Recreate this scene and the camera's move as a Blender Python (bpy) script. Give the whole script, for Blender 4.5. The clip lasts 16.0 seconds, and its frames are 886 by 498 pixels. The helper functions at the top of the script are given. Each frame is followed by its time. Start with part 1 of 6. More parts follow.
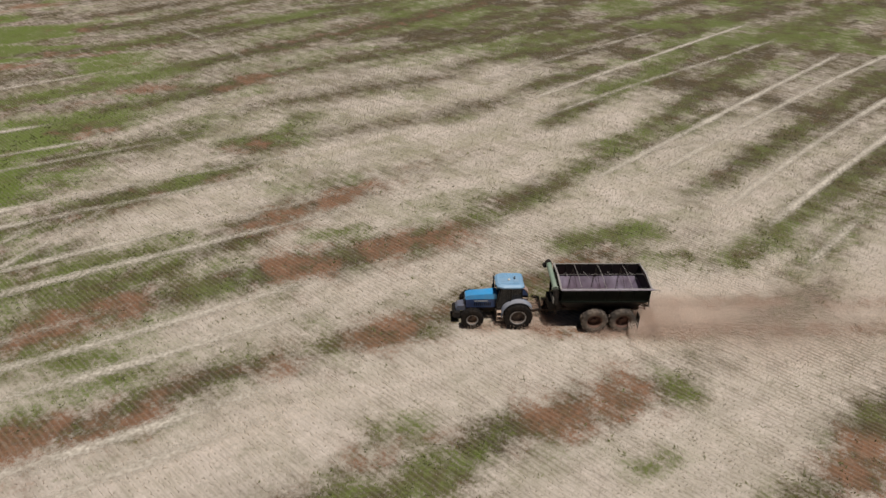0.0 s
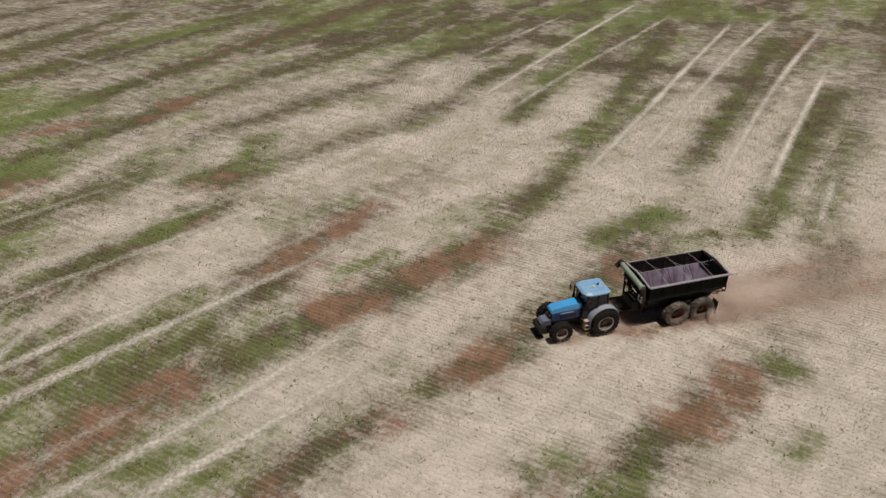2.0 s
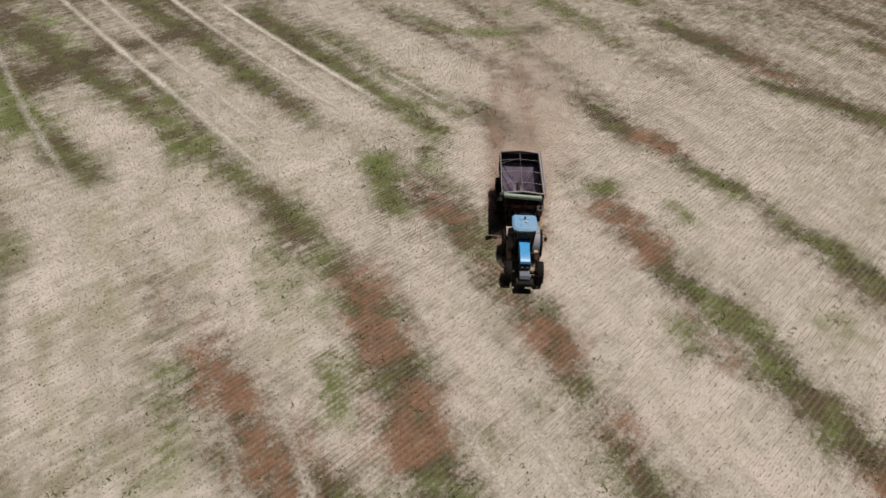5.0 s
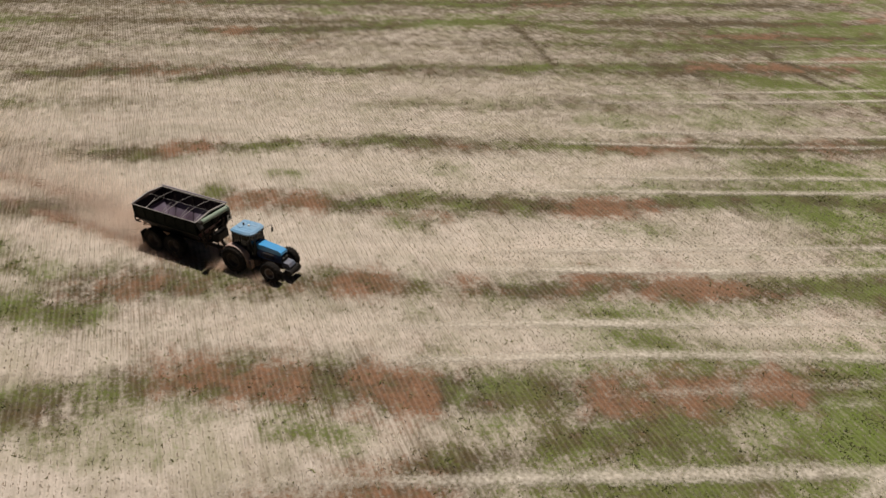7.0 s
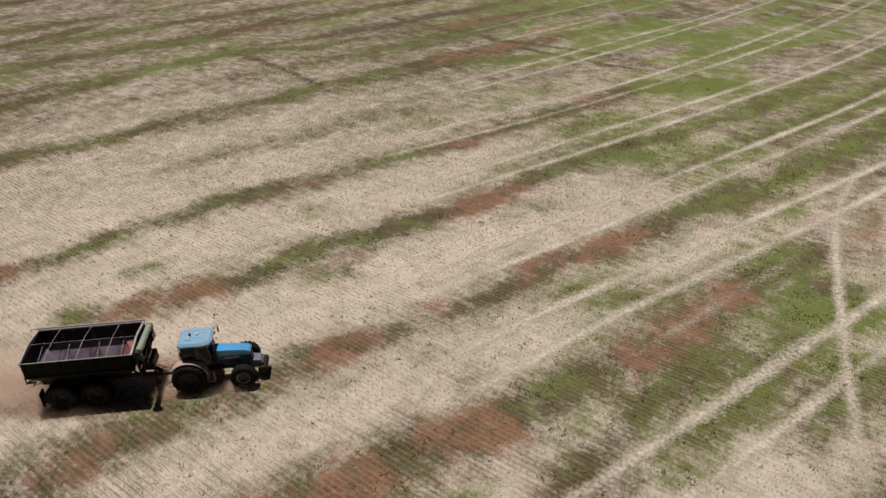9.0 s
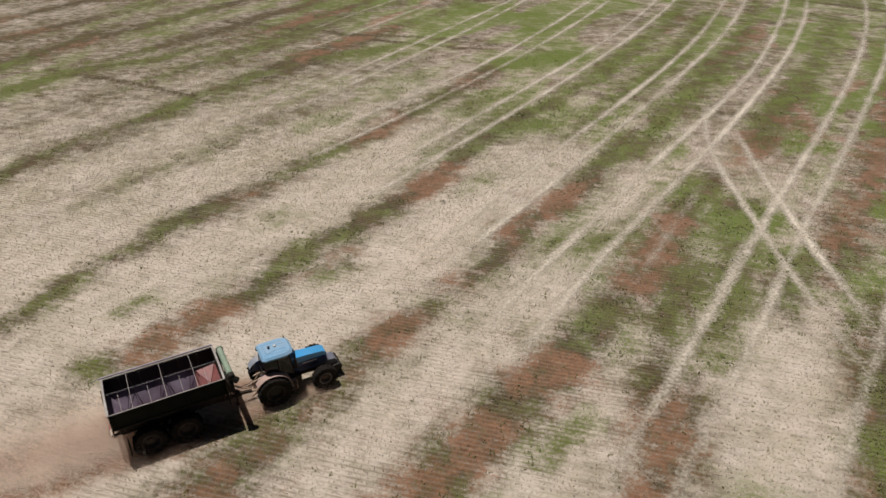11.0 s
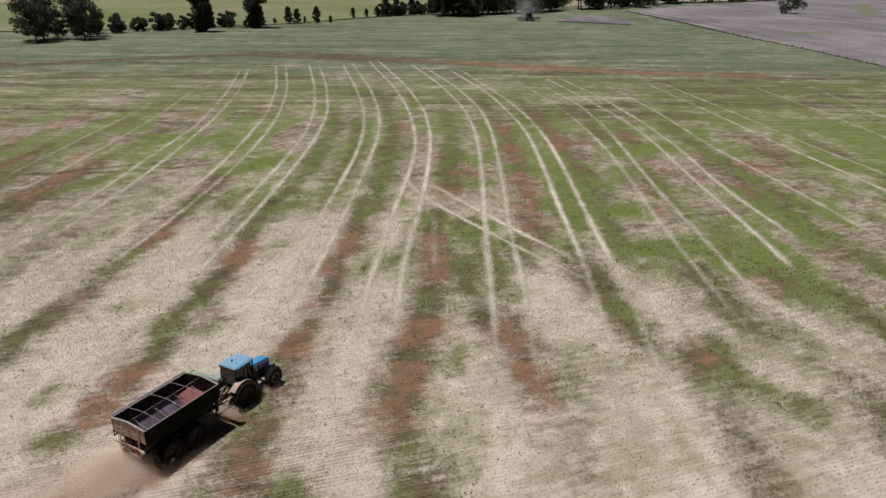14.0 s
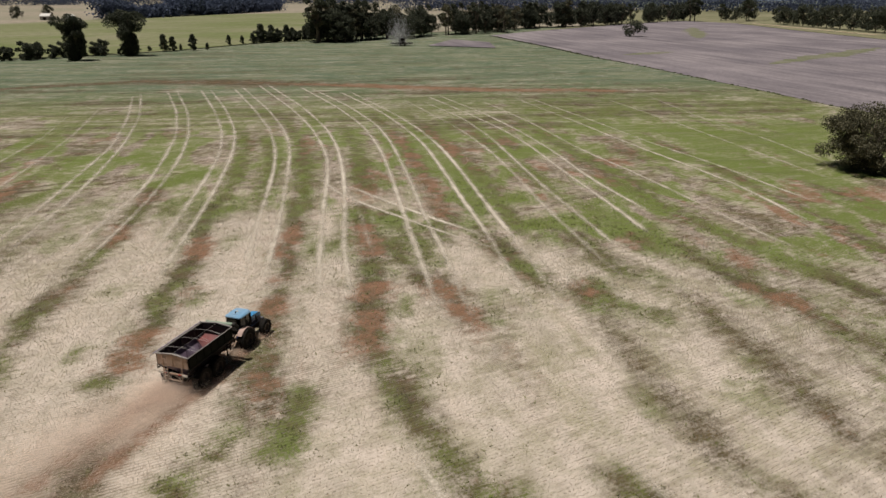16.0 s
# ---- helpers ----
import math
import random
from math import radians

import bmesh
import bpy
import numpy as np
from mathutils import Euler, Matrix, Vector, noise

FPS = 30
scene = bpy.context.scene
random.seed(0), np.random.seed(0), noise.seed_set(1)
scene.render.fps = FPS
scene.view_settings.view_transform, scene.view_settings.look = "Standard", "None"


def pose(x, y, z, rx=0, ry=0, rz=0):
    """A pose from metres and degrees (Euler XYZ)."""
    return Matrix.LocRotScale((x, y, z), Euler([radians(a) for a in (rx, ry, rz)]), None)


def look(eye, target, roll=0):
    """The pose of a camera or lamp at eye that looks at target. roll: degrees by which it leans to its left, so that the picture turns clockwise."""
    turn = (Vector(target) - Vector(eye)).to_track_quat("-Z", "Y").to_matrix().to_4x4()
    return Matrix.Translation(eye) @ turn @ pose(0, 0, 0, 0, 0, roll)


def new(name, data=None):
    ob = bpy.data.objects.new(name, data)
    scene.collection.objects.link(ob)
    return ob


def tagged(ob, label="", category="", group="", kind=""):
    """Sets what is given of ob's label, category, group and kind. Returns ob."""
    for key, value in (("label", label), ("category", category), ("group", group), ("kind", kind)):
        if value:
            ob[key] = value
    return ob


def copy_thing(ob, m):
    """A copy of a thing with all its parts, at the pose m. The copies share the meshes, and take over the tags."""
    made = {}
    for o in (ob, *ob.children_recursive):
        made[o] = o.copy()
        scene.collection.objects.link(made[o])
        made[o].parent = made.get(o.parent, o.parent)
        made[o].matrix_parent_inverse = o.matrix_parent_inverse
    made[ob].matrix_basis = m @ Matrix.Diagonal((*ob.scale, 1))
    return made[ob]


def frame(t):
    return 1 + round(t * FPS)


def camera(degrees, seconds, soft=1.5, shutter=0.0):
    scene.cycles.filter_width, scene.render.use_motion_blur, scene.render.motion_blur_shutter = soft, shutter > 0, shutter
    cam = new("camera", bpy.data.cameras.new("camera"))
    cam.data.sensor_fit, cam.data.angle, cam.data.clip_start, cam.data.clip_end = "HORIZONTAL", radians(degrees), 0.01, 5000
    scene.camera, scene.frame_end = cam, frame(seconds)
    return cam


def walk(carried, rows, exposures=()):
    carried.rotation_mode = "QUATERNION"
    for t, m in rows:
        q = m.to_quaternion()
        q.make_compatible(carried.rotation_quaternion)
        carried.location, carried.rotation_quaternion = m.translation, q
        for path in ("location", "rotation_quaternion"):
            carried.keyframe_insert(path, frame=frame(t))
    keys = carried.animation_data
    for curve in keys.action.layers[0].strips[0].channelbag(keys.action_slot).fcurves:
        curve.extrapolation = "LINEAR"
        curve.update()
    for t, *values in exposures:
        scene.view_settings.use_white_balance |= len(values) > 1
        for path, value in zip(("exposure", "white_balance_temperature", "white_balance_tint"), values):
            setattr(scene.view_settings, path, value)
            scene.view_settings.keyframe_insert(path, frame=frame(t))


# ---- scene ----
cam = camera(64.4, 16.0, soft=1.5)
PATH = [
    (0, 11.16, 34.66, 27.03, 177.62, -32.36, 1.18),
    (0.5, 14.96, 33.89, 26.80, 174.84, -32.41, 1.04),
    (1, 18.62, 32.55, 26.67, 172.34, -32.54, 0.94),
    (1.5, 21.79, 30.95, 26.66, 168.01, -32.66, 0.73),
    (2, 23.78, 29.41, 26.76, 163.08, -32.67, 0.55),
    (2.5, 25.86, 27.58, 27.02, 157.77, -32.81, 0.41),
    (3, 29.00, 25.29, 27.22, 151.84, -33.17, 0.06),
    (5.5, 42.39, -12.06, 28.13, 73.68, -36.83, 1.97),
    (6, 39.68, -19.14, 26.42, 56.51, -35.13, 1.95),
    (6.5, 36.79, -25.63, 26.04, 39.36, -33.76, 1.62),
    (7, 32.72, -28.83, 25.81, 25.10, -32.96, 0.92),
    (7.5, 28.17, -29.80, 25.89, 17.33, -32.58, 0.16),
    (8, 23.93, -30.00, 26.08, 7.36, -32.36, -0.47),
    (8.5, 19.71, -29.97, 26.19, 0.72, -32.26, -0.86),
    (9, 15.42, -30.15, 26.11, -6.37, -32.12, -1.05),
    (11.5, -3.71, -28.76, 27.38, -33.73, -32.15, 0.36),
    (12, -7.94, -28.71, 27.03, -40.09, -30.37, 0.34),
    (12.5, -11.92, -28.95, 26.81, -45.99, -28.11, 0.32),
    (13, -15.48, -29.41, 26.60, -51.08, -26.01, 0.27),
    (13.5, -19.12, -30.16, 26.57, -56.25, -23.82, 0.27),
    (14, -22.55, -30.85, 26.62, -61.18, -21.92, 0.15),
    (14.5, -26.31, -31.50, 26.73, -66.69, -20.31, 0.09),
    (15, -30.31, -32.03, 27.01, -71.52, -20.16, 0.08),
    (15.5, -34.58, -32.35, 27.33, -71.51, -20.04, 0.17),
    (16, -38.86, -32.44, 27.57, -71.69, -20.00, 0.21),
]
walk(cam, [(t, pose(x, y, z, 90 + p, 0, w) @ pose(0, 0, 0, 0, 0, r)) for t, x, y, z, w, p, r in PATH],
     [(0, -0.48, 6430, 10), (3, -0.48, 6430, 10), (5.5, -0.43, 6400, 11), (6.5, -0.41, 6450, 11), (7, -0.38, 6800, 11), (7.5, -0.38, 7150, 12), (8, -0.38, 7150, 12),
      (8.5, -0.37, 6950, 11), (9, -0.37, 6750, 11), (11.5, -0.36, 6550, 11), (13, -0.36, 6400, 10), (14.5, -0.30, 6330, 10), (15, -0.30, 6480, 10), (16, -0.30, 6650, 10)])

# ---- light: high midday sun from behind and to the side of the tractor ----
SUN_EL, SUN_AZ = 75.5, 118.0
sun_dir = Vector((math.cos(radians(SUN_EL)) * math.cos(radians(SUN_AZ)),
                  math.cos(radians(SUN_EL)) * math.sin(radians(SUN_AZ)), math.sin(radians(SUN_EL))))
sun_data = bpy.data.lights.new("sun", "SUN")
sun_data.energy, sun_data.angle, sun_data.color = 5.0, radians(0.53), (1.0, 0.965, 0.915)
sun = new("sun", sun_data)
sun.matrix_world = look(sun_dir * 100, (0, 0, 0))
world = bpy.data.worlds.new("sky")
scene.world = world
world.use_nodes = True
wn = world.node_tree.nodes
sky = wn.new("ShaderNodeTexSky")
sky.sky_type, sky.sun_disc = "NISHITA", False
sky.sun_elevation, sky.sun_rotation = radians(SUN_EL), radians(90 - SUN_AZ)
sky.dust_density = 1.5
wn["Background"].inputs["Strength"].default_value = 0.012
world.node_tree.links.new(sky.outputs[0], wn["Background"].inputs[0])


# ---- materials ----
def mat(name, col, rough=0.7, metal=0.0, var=0.25, scale=3.0, bump=0.2, bscale=25.0, dirt=None, dirt_amt=0.4, dirt_scale=1.2, spec=0.5, coat=0.0):
    """A surface with grain at two scales and patches of dirt."""
    m = bpy.data.materials.new(name)
    m.use_nodes = True
    nt, n = m.node_tree, m.node_tree.nodes
    bs = n["Principled BSDF"]
    bs.inputs["Roughness"].default_value, bs.inputs["Metallic"].default_value = rough, metal
    bs.inputs["Specular IOR Level"].default_value = spec
    bs.inputs["Coat Weight"].default_value = coat
    tc = n.new("ShaderNodeTexCoord")
    info = n.new("ShaderNodeObjectInfo")
    off = n.new("ShaderNodeVectorMath"); off.operation = "MULTIPLY_ADD"
    off.inputs[1].default_value = (1, 1, 1)
    nt.links.new(tc.outputs["Object"], off.inputs[0])
    nt.links.new(info.outputs["Random"], off.inputs[2])
    n1 = n.new("ShaderNodeTexNoise"); n1.inputs["Scale"].default_value = scale; n1.inputs["Detail"].default_value = 6
    nt.links.new(off.outputs[0], n1.inputs["Vector"])
    mr = n.new("ShaderNodeMapRange")
    mr.inputs[1].default_value, mr.inputs[2].default_value = 0.3, 0.7
    mr.inputs[3].default_value, mr.inputs[4].default_value = 1 - var, 1 + var
    nt.links.new(n1.outputs[0], mr.inputs[0])
    mul = n.new("ShaderNodeMix"); mul.data_type, mul.blend_type = "RGBA", "MULTIPLY"
    mul.inputs[0].default_value = 1
    mul.inputs[6].default_value = (*col, 1)
    nt.links.new(mr.outputs[0], mul.inputs[7])
    out = mul.outputs[2]
    if dirt:
        n2 = n.new("ShaderNodeTexNoise"); n2.inputs["Scale"].default_value = dirt_scale; n2.inputs["Detail"].default_value = 8
        nt.links.new(off.outputs[0], n2.inputs["Vector"])
        r2 = n.new("ShaderNodeMapRange"); r2.inputs[1].default_value, r2.inputs[2].default_value = 0.35, 0.7
        r2.inputs[3].default_value, r2.inputs[4].default_value = dirt_amt * 0.3, dirt_amt * 1.6
        nt.links.new(n2.outputs[0], r2.inputs[0])
        mx = n.new("ShaderNodeMix"); mx.data_type = "RGBA"
        mx.inputs[7].default_value = (*dirt, 1)
        nt.links.new(r2.outputs[0], mx.inputs[0])
        nt.links.new(out, mx.inputs[6])
        out = mx.outputs[2]
    nt.links.new(out, bs.inputs["Base Color"])
    if bump:
        n3 = n.new("ShaderNodeTexNoise"); n3.inputs["Scale"].default_value = bscale; n3.inputs["Detail"].default_value = 4
        nt.links.new(tc.outputs["Object"], n3.inputs["Vector"])
        bp = n.new("ShaderNodeBump"); bp.inputs["Strength"].default_value, bp.inputs["Distance"].default_value = bump, 0.02
        nt.links.new(n3.outputs[0], bp.inputs["Height"])
        nt.links.new(bp.outputs[0], bs.inputs["Normal"])
    return m


DUST = (0.36, 0.23, 0.15)
M_BLUE = mat("blue_paint", (0.045, 0.33, 0.68), 0.33, var=0.12, scale=1.5, bump=0.03, dirt=(0.30, 0.33, 0.36), dirt_amt=0.12, coat=0.3)
# Faded blue, paled further in its paint to stand in for sky glare.
M_ROOF = mat("faded_glare_roof", (0.17, 0.35, 0.54), 0.42, var=0.1, scale=1.5, bump=0.03, dirt=(0.42, 0.46, 0.50), dirt_amt=0.22, spec=0.35)
M_NAVY = mat("dark_blue_panel", (0.012, 0.055, 0.17), 0.45, var=0.2, dirt=DUST, dirt_amt=0.10)
M_GREY = mat("dusty_grey_fender", (0.17, 0.22, 0.30), 0.6, var=0.15, dirt=(0.42, 0.36, 0.34), dirt_amt=0.35, dirt_scale=0.9)
M_GREY_DUST = mat("dust_caked_fender", (0.24, 0.20, 0.21), 0.75, var=0.2, dirt=(0.52, 0.35, 0.28), dirt_amt=0.7, dirt_scale=0.9)
M_NOSE = mat("grey_nose", (0.10, 0.125, 0.18), 0.45, var=0.15, dirt=DUST, dirt_amt=0.15)
M_BLACK = mat("black_metal", (0.009, 0.009, 0.009), 0.6, var=0.3, dirt=DUST, dirt_amt=0.03, spec=0.3)
M_CHASSIS = mat("dusty_chassis", (0.014, 0.012, 0.011), 0.75, var=0.3, dirt=DUST, dirt_amt=0.09, spec=0.25)
M_RUBBER = mat("dusty_rubber", (0.008, 0.008, 0.008), 0.85, var=0.3, dirt=DUST, dirt_amt=0.03, dirt_scale=2.5, spec=0.15)
M_RUBBER_T = mat("trailer_rubber", (0.02, 0.017, 0.016), 0.85, var=0.3, dirt=(0.34, 0.26, 0.20), dirt_amt=0.42, dirt_scale=1.6)
M_RIM = mat("dusty_rim", (0.085, 0.070, 0.062), 0.7, var=0.2, dirt=DUST, dirt_amt=0.32)
# Darker copy of the rim, with the shade of the sunless side painted in.
M_RIM_SHADE = mat("shaded_rim", (0.02, 0.018, 0.018), 0.7, var=0.2, dirt=DUST, dirt_amt=0.12)
# Red-brown, darkened in its paint for the shade inside the deep dish.
M_RIM_DISH = mat("shaded_red_rim", (0.085, 0.036, 0.028), 0.75, var=0.3, dirt=DUST, dirt_amt=0.16)
M_GREEN = mat("dark_green_paint", (0.006, 0.009, 0.007), 0.6, var=0.25, dirt=DUST, dirt_amt=0.012, dirt_scale=0.9, spec=0.06)
M_TUBE = mat("pale_green_tube", (0.20, 0.28, 0.20), 0.5, var=0.15, dirt=(0.40, 0.40, 0.34), dirt_amt=0.3)
M_RAIL = mat("worn_rim_rail", (0.36, 0.33, 0.31), 0.55, var=0.2, scale=5, dirt=(0.10, 0.08, 0.07), dirt_amt=0.2)
M_ROLL = mat("rolled_tarp", (0.27, 0.245, 0.30), 0.6, var=0.2, scale=3, dirt=DUST, dirt_amt=0.15)
M_INNER = mat("inner_board", (0.010, 0.008, 0.009), 0.6, var=0.3, dirt=(0.06, 0.03, 0.03), dirt_amt=0.10, spec=0.2)
# The pale dirt patches also stand in for bluish highlights on the floor.
M_FLOOR = mat("worn_floor_highlights", (0.072, 0.036, 0.055), 0.34, var=0.35, scale=1.6, dirt=(0.36, 0.32, 0.41), dirt_amt=0.36, dirt_scale=0.75)
M_RED = mat("red_primer", (0.24, 0.065, 0.06), 0.5, var=0.25, dirt=(0.2, 0.12, 0.12), dirt_amt=0.3)
M_REAR = mat("dust_coated_steel", (0.34, 0.235, 0.165), 0.85, var=0.3, dirt=(0.54, 0.40, 0.31), dirt_amt=0.45)
M_WHITE = mat("white_plate", (0.68, 0.67, 0.63), 0.6, var=0.1, dirt=DUST, dirt_amt=0.2)
M_REDLENS = mat("red_lens", (0.45, 0.02, 0.02), 0.3, var=0.1, bump=0)


def glass():
    m = bpy.data.materials.new("tinted_glass")
    m.use_nodes = True
    bs = m.node_tree.nodes["Principled BSDF"]
    bs.inputs["Base Color"].default_value = (0.012, 0.014, 0.017, 1)
    bs.inputs["Roughness"].default_value = 0.06
    bs.inputs["Transmission Weight"].default_value = 0.55
    bs.inputs["IOR"].default_value = 1.45
    return m


M_GLASS = glass()


# ---- mesh helpers ----
def part(name, bm, material, parent=None, label="", bevel=0.0, smooth=False):
    """Links a bmesh as one mesh object under a thing or part."""
    if bevel:
        bmesh.ops.bevel(bm, geom=[e for e in bm.edges if e.calc_face_angle(0) > 0.5], offset=bevel, segments=1, affect="EDGES", clamp_overlap=True)
    bmesh.ops.recalc_face_normals(bm, faces=bm.faces)
    me = bpy.data.meshes.new(name)
    bm.to_mesh(me)
    bm.free()
    if smooth:
        me.shade_smooth()
        me.set_sharp_from_angle(angle=radians(38))
    me.materials.append(material)
    ob = new(name, me)
    ob.parent = parent
    if label:
        tagged(ob, label)
    return ob


def box(bm, x0, x1, y0, y1, z0, z1):
    m = Matrix.LocRotScale(((x0 + x1) / 2, (y0 + y1) / 2, (z0 + z1) / 2), None, (abs(x1 - x0), abs(y1 - y0), abs(z1 - z0)))
    bmesh.ops.create_cube(bm, size=1, matrix=m)
    return bm


def boxes(*rows):
    bm = bmesh.new()
    for r in rows:
        box(bm, *r)
    return bm


def bar(bm, p, q, r, n=8, r2=None):
    """A round bar from p to q."""
    p, q = Vector(p), Vector(q)
    m = Matrix.Translation((p + q) / 2) @ (q - p).to_track_quat("Z", "Y").to_matrix().to_4x4()
    bmesh.ops.create_cone(bm, cap_ends=True, segments=n, radius1=r, radius2=r if r2 is None else r2, depth=(q - p).length, matrix=m)
    return bm


def bars(r, *ends, n=8):
    bm = bmesh.new()
    for p, q in ends:
        bar(bm, p, q, r, n)
    return bm


def beam(bm, p, q, w, h):
    """A square bar from p to q."""
    p, q = Vector(p), Vector(q)
    m = Matrix.Translation((p + q) / 2) @ (q - p).to_track_quat("X", "Z").to_matrix().to_4x4() @ Matrix.Diagonal(((q - p).length, w, h, 1))
    bmesh.ops.create_cube(bm, size=1, matrix=m)
    return bm


def plate(bm, pts, t):
    """A flat plate through pts with thickness t along its normal."""
    vs = [bm.verts.new(p) for p in pts]
    f = bm.faces.new(vs)
    f.normal_update()
    ex = bmesh.ops.extrude_face_region(bm, geom=[f])
    bmesh.ops.translate(bm, vec=f.normal * t, verts=[v for v in ex["geom"] if isinstance(v, bmesh.types.BMVert)])
    return bm


def prism(bm, prof, y0, y1, inset=0.0):
    """A side profile of (x, z) pulled from y0 to y1."""
    a = [bm.verts.new((x, y0, z)) for x, z in prof]
    b = [bm.verts.new((x, y1, z)) for x, z in prof]
    bm.faces.new(a)
    bm.faces.new(list(reversed(b)))
    k = len(prof)
    for i in range(k):
        bm.faces.new((a[i], b[i], b[(i + 1) % k], a[(i + 1) % k]))
    return bm


def lathe(bm, prof, n=32):
    """A profile of (radius, y) turned round the y axis."""
    rings = []
    for i in range(n):
        a = 2 * math.pi * i / n
        rings.append([bm.verts.new((r * math.cos(a), y, r * math.sin(a))) for r, y in prof])
    for i in range(n):
        p, q = rings[i], rings[(i + 1) % n]
        for j in range(len(prof) - 1):
            bm.faces.new((p[j], p[j + 1], q[j + 1], q[j]))
    return bm


def thing(name, m, label, category, group="", kind=""):
    e = new(name)
    e.empty_display_size = 0.3
    e.matrix_basis = m
    return tagged(e, label, category, group, kind)


# ---- the field: one sheet of ground, finer where the tractor stands ----
GX0, GX1, GY0, GY1, FINE = -66.0, 126.0, -84.0, 100.0, 0.5


def axis(a, b):
    inner = np.arange(a, b + 1e-6, FINE)
    step, k = [], FINE
    total = 0.0
    while total < 4200:
        k *= 1.037
        total += k
        step.append(total)
    step = np.array(step)
    return np.concatenate([(a - step)[::-1], inner, b + step])


AX, AY = axis(GX0, GX1), axis(GY0, GY1)
PX, PY = np.meshgrid(AX, AY)


def lattice(u, v, seed):
    """Smooth value noise, 0 to 1."""
    u, v = u + 1000.0, v + 1000.0
    iu, iv = np.floor(u).astype(np.int64), np.floor(v).astype(np.int64)
    fu, fv = u - iu, v - iv
    fu, fv = fu * fu * (3 - 2 * fu), fv * fv * (3 - 2 * fv)

    def h(a, b):
        k = (a * 374761393 + b * 668265263 + seed * 982451653) & 0x7FFFFFFF
        k = ((k ^ (k >> 13)) * 1274126177) & 0x7FFFFFFF
        return ((k ^ (k >> 16)) & 0xFFFF) / 65535.0
    return (h(iu, iv) * (1 - fu) + h(iu + 1, iv) * fu) * (1 - fv) + (h(iu, iv + 1) * (1 - fu) + h(iu + 1, iv + 1) * fu) * fv


def cloud(x, y, size, seed, octaves=3):
    s, a, t = 0.0, 1.0, 0.0
    for i in range(octaves):
        s = s + a * lattice(x / size * 2 ** i, y / size * 2 ** i, seed + 17 * i)
        t, a = t + a, a * 0.55
    return s / t


def ramp(v, a, b):
    t = np.clip((v - a) / (b - a), 0, 1)
    return t * t * (3 - 2 * t)


# the sowing lines run one way, the old header rows leave soil streaks at an angle to the tractor's way
TURN = radians(27)
U = PX * math.cos(TURN) + PY * math.sin(TURN)
V = -PX * math.sin(TURN) + PY * math.cos(TURN)
WX = PX + 0.9 * (cloud(PX, PY, 4.5, 5) - 0.5) + 1.0 * (cloud(PX, PY, 1.4, 6, 2) - 0.5)
WY = PY + 0.9 * (cloud(PX, PY, 4.5, 7) - 0.5) + 1.0 * (cloud(PX, PY, 1.4, 8, 2) - 0.5)
REACH = np.hypot(PX - 2.0, PY + 2.0)


def line(v, *xy):
    """A broken line y(x) through the points."""
    return np.interp(v, xy[0::2], xy[1::2])


# four strips fitted to the camera's views, with streaks that run on between them
def fade_over(v, soft=7.0):
    return ramp(v, -soft, 0.3 * soft)


rim = line(PX, -70, -14, -50, -14, -20, 4, -10, -8, 45, -9) - PY
east_edge = PX - 42 - 0.5 * np.maximum(0, -PY - 40)
west_edge = line(PX, -60, 24, -40, 34, -15, 12) - PY
view_patch = ramp(-np.hypot((PX - 15) / 18, (PY + 34) / 17), -1.1, -0.75)
STRIP = {"C": np.maximum(fade_over(east_edge, 8), view_patch), "A": fade_over(rim, 5) * (1 - view_patch) * (1 - ramp(east_edge, 0, 8)), "B": fade_over(-PX - 13) * fade_over(west_edge) * (1 - ramp(rim, 0, 8))}
STRIP["D"] = fade_over(-east_edge + 2) * (1 - ramp(rim, 0, 6)) * (1 - ramp(-PX - 15, 0, 8) * ramp(west_edge, 0, 8)) * (1 - ramp(-PY - 14, 0, 8))
east = fade_over(east_edge, 8)
STRIP["W"] = np.maximum(STRIP["C"], 0.45 * ramp(PX, 18, 32) * ramp(PY, -16, -8))     # weedy patches ahead of the tractor
STRIP["E"] = 0.55 * ramp(PX, 6, 14) * ramp(-PX, -52, -42)
FIELD = {k: np.zeros_like(PX) for k in ("S", "R", "G", "D", "T")}
BREAK = cloud(PX, PY, 5.0, 31, 3)
MOTTLE = ramp(cloud(PX, PY, 3.4, 37, 3), 0.34, 0.56)
TINT = {"S": (1.0, 0.0, 0.32, 0.0), "R": (0.60, 0.85, 0.0, 0.0), "O": (0.75, 0.0, 0.50, 0.0), "G": (0.30, 0.0, 0.9, 0.0), "D": (0.6, 0.0, 0.0, 0.8)}


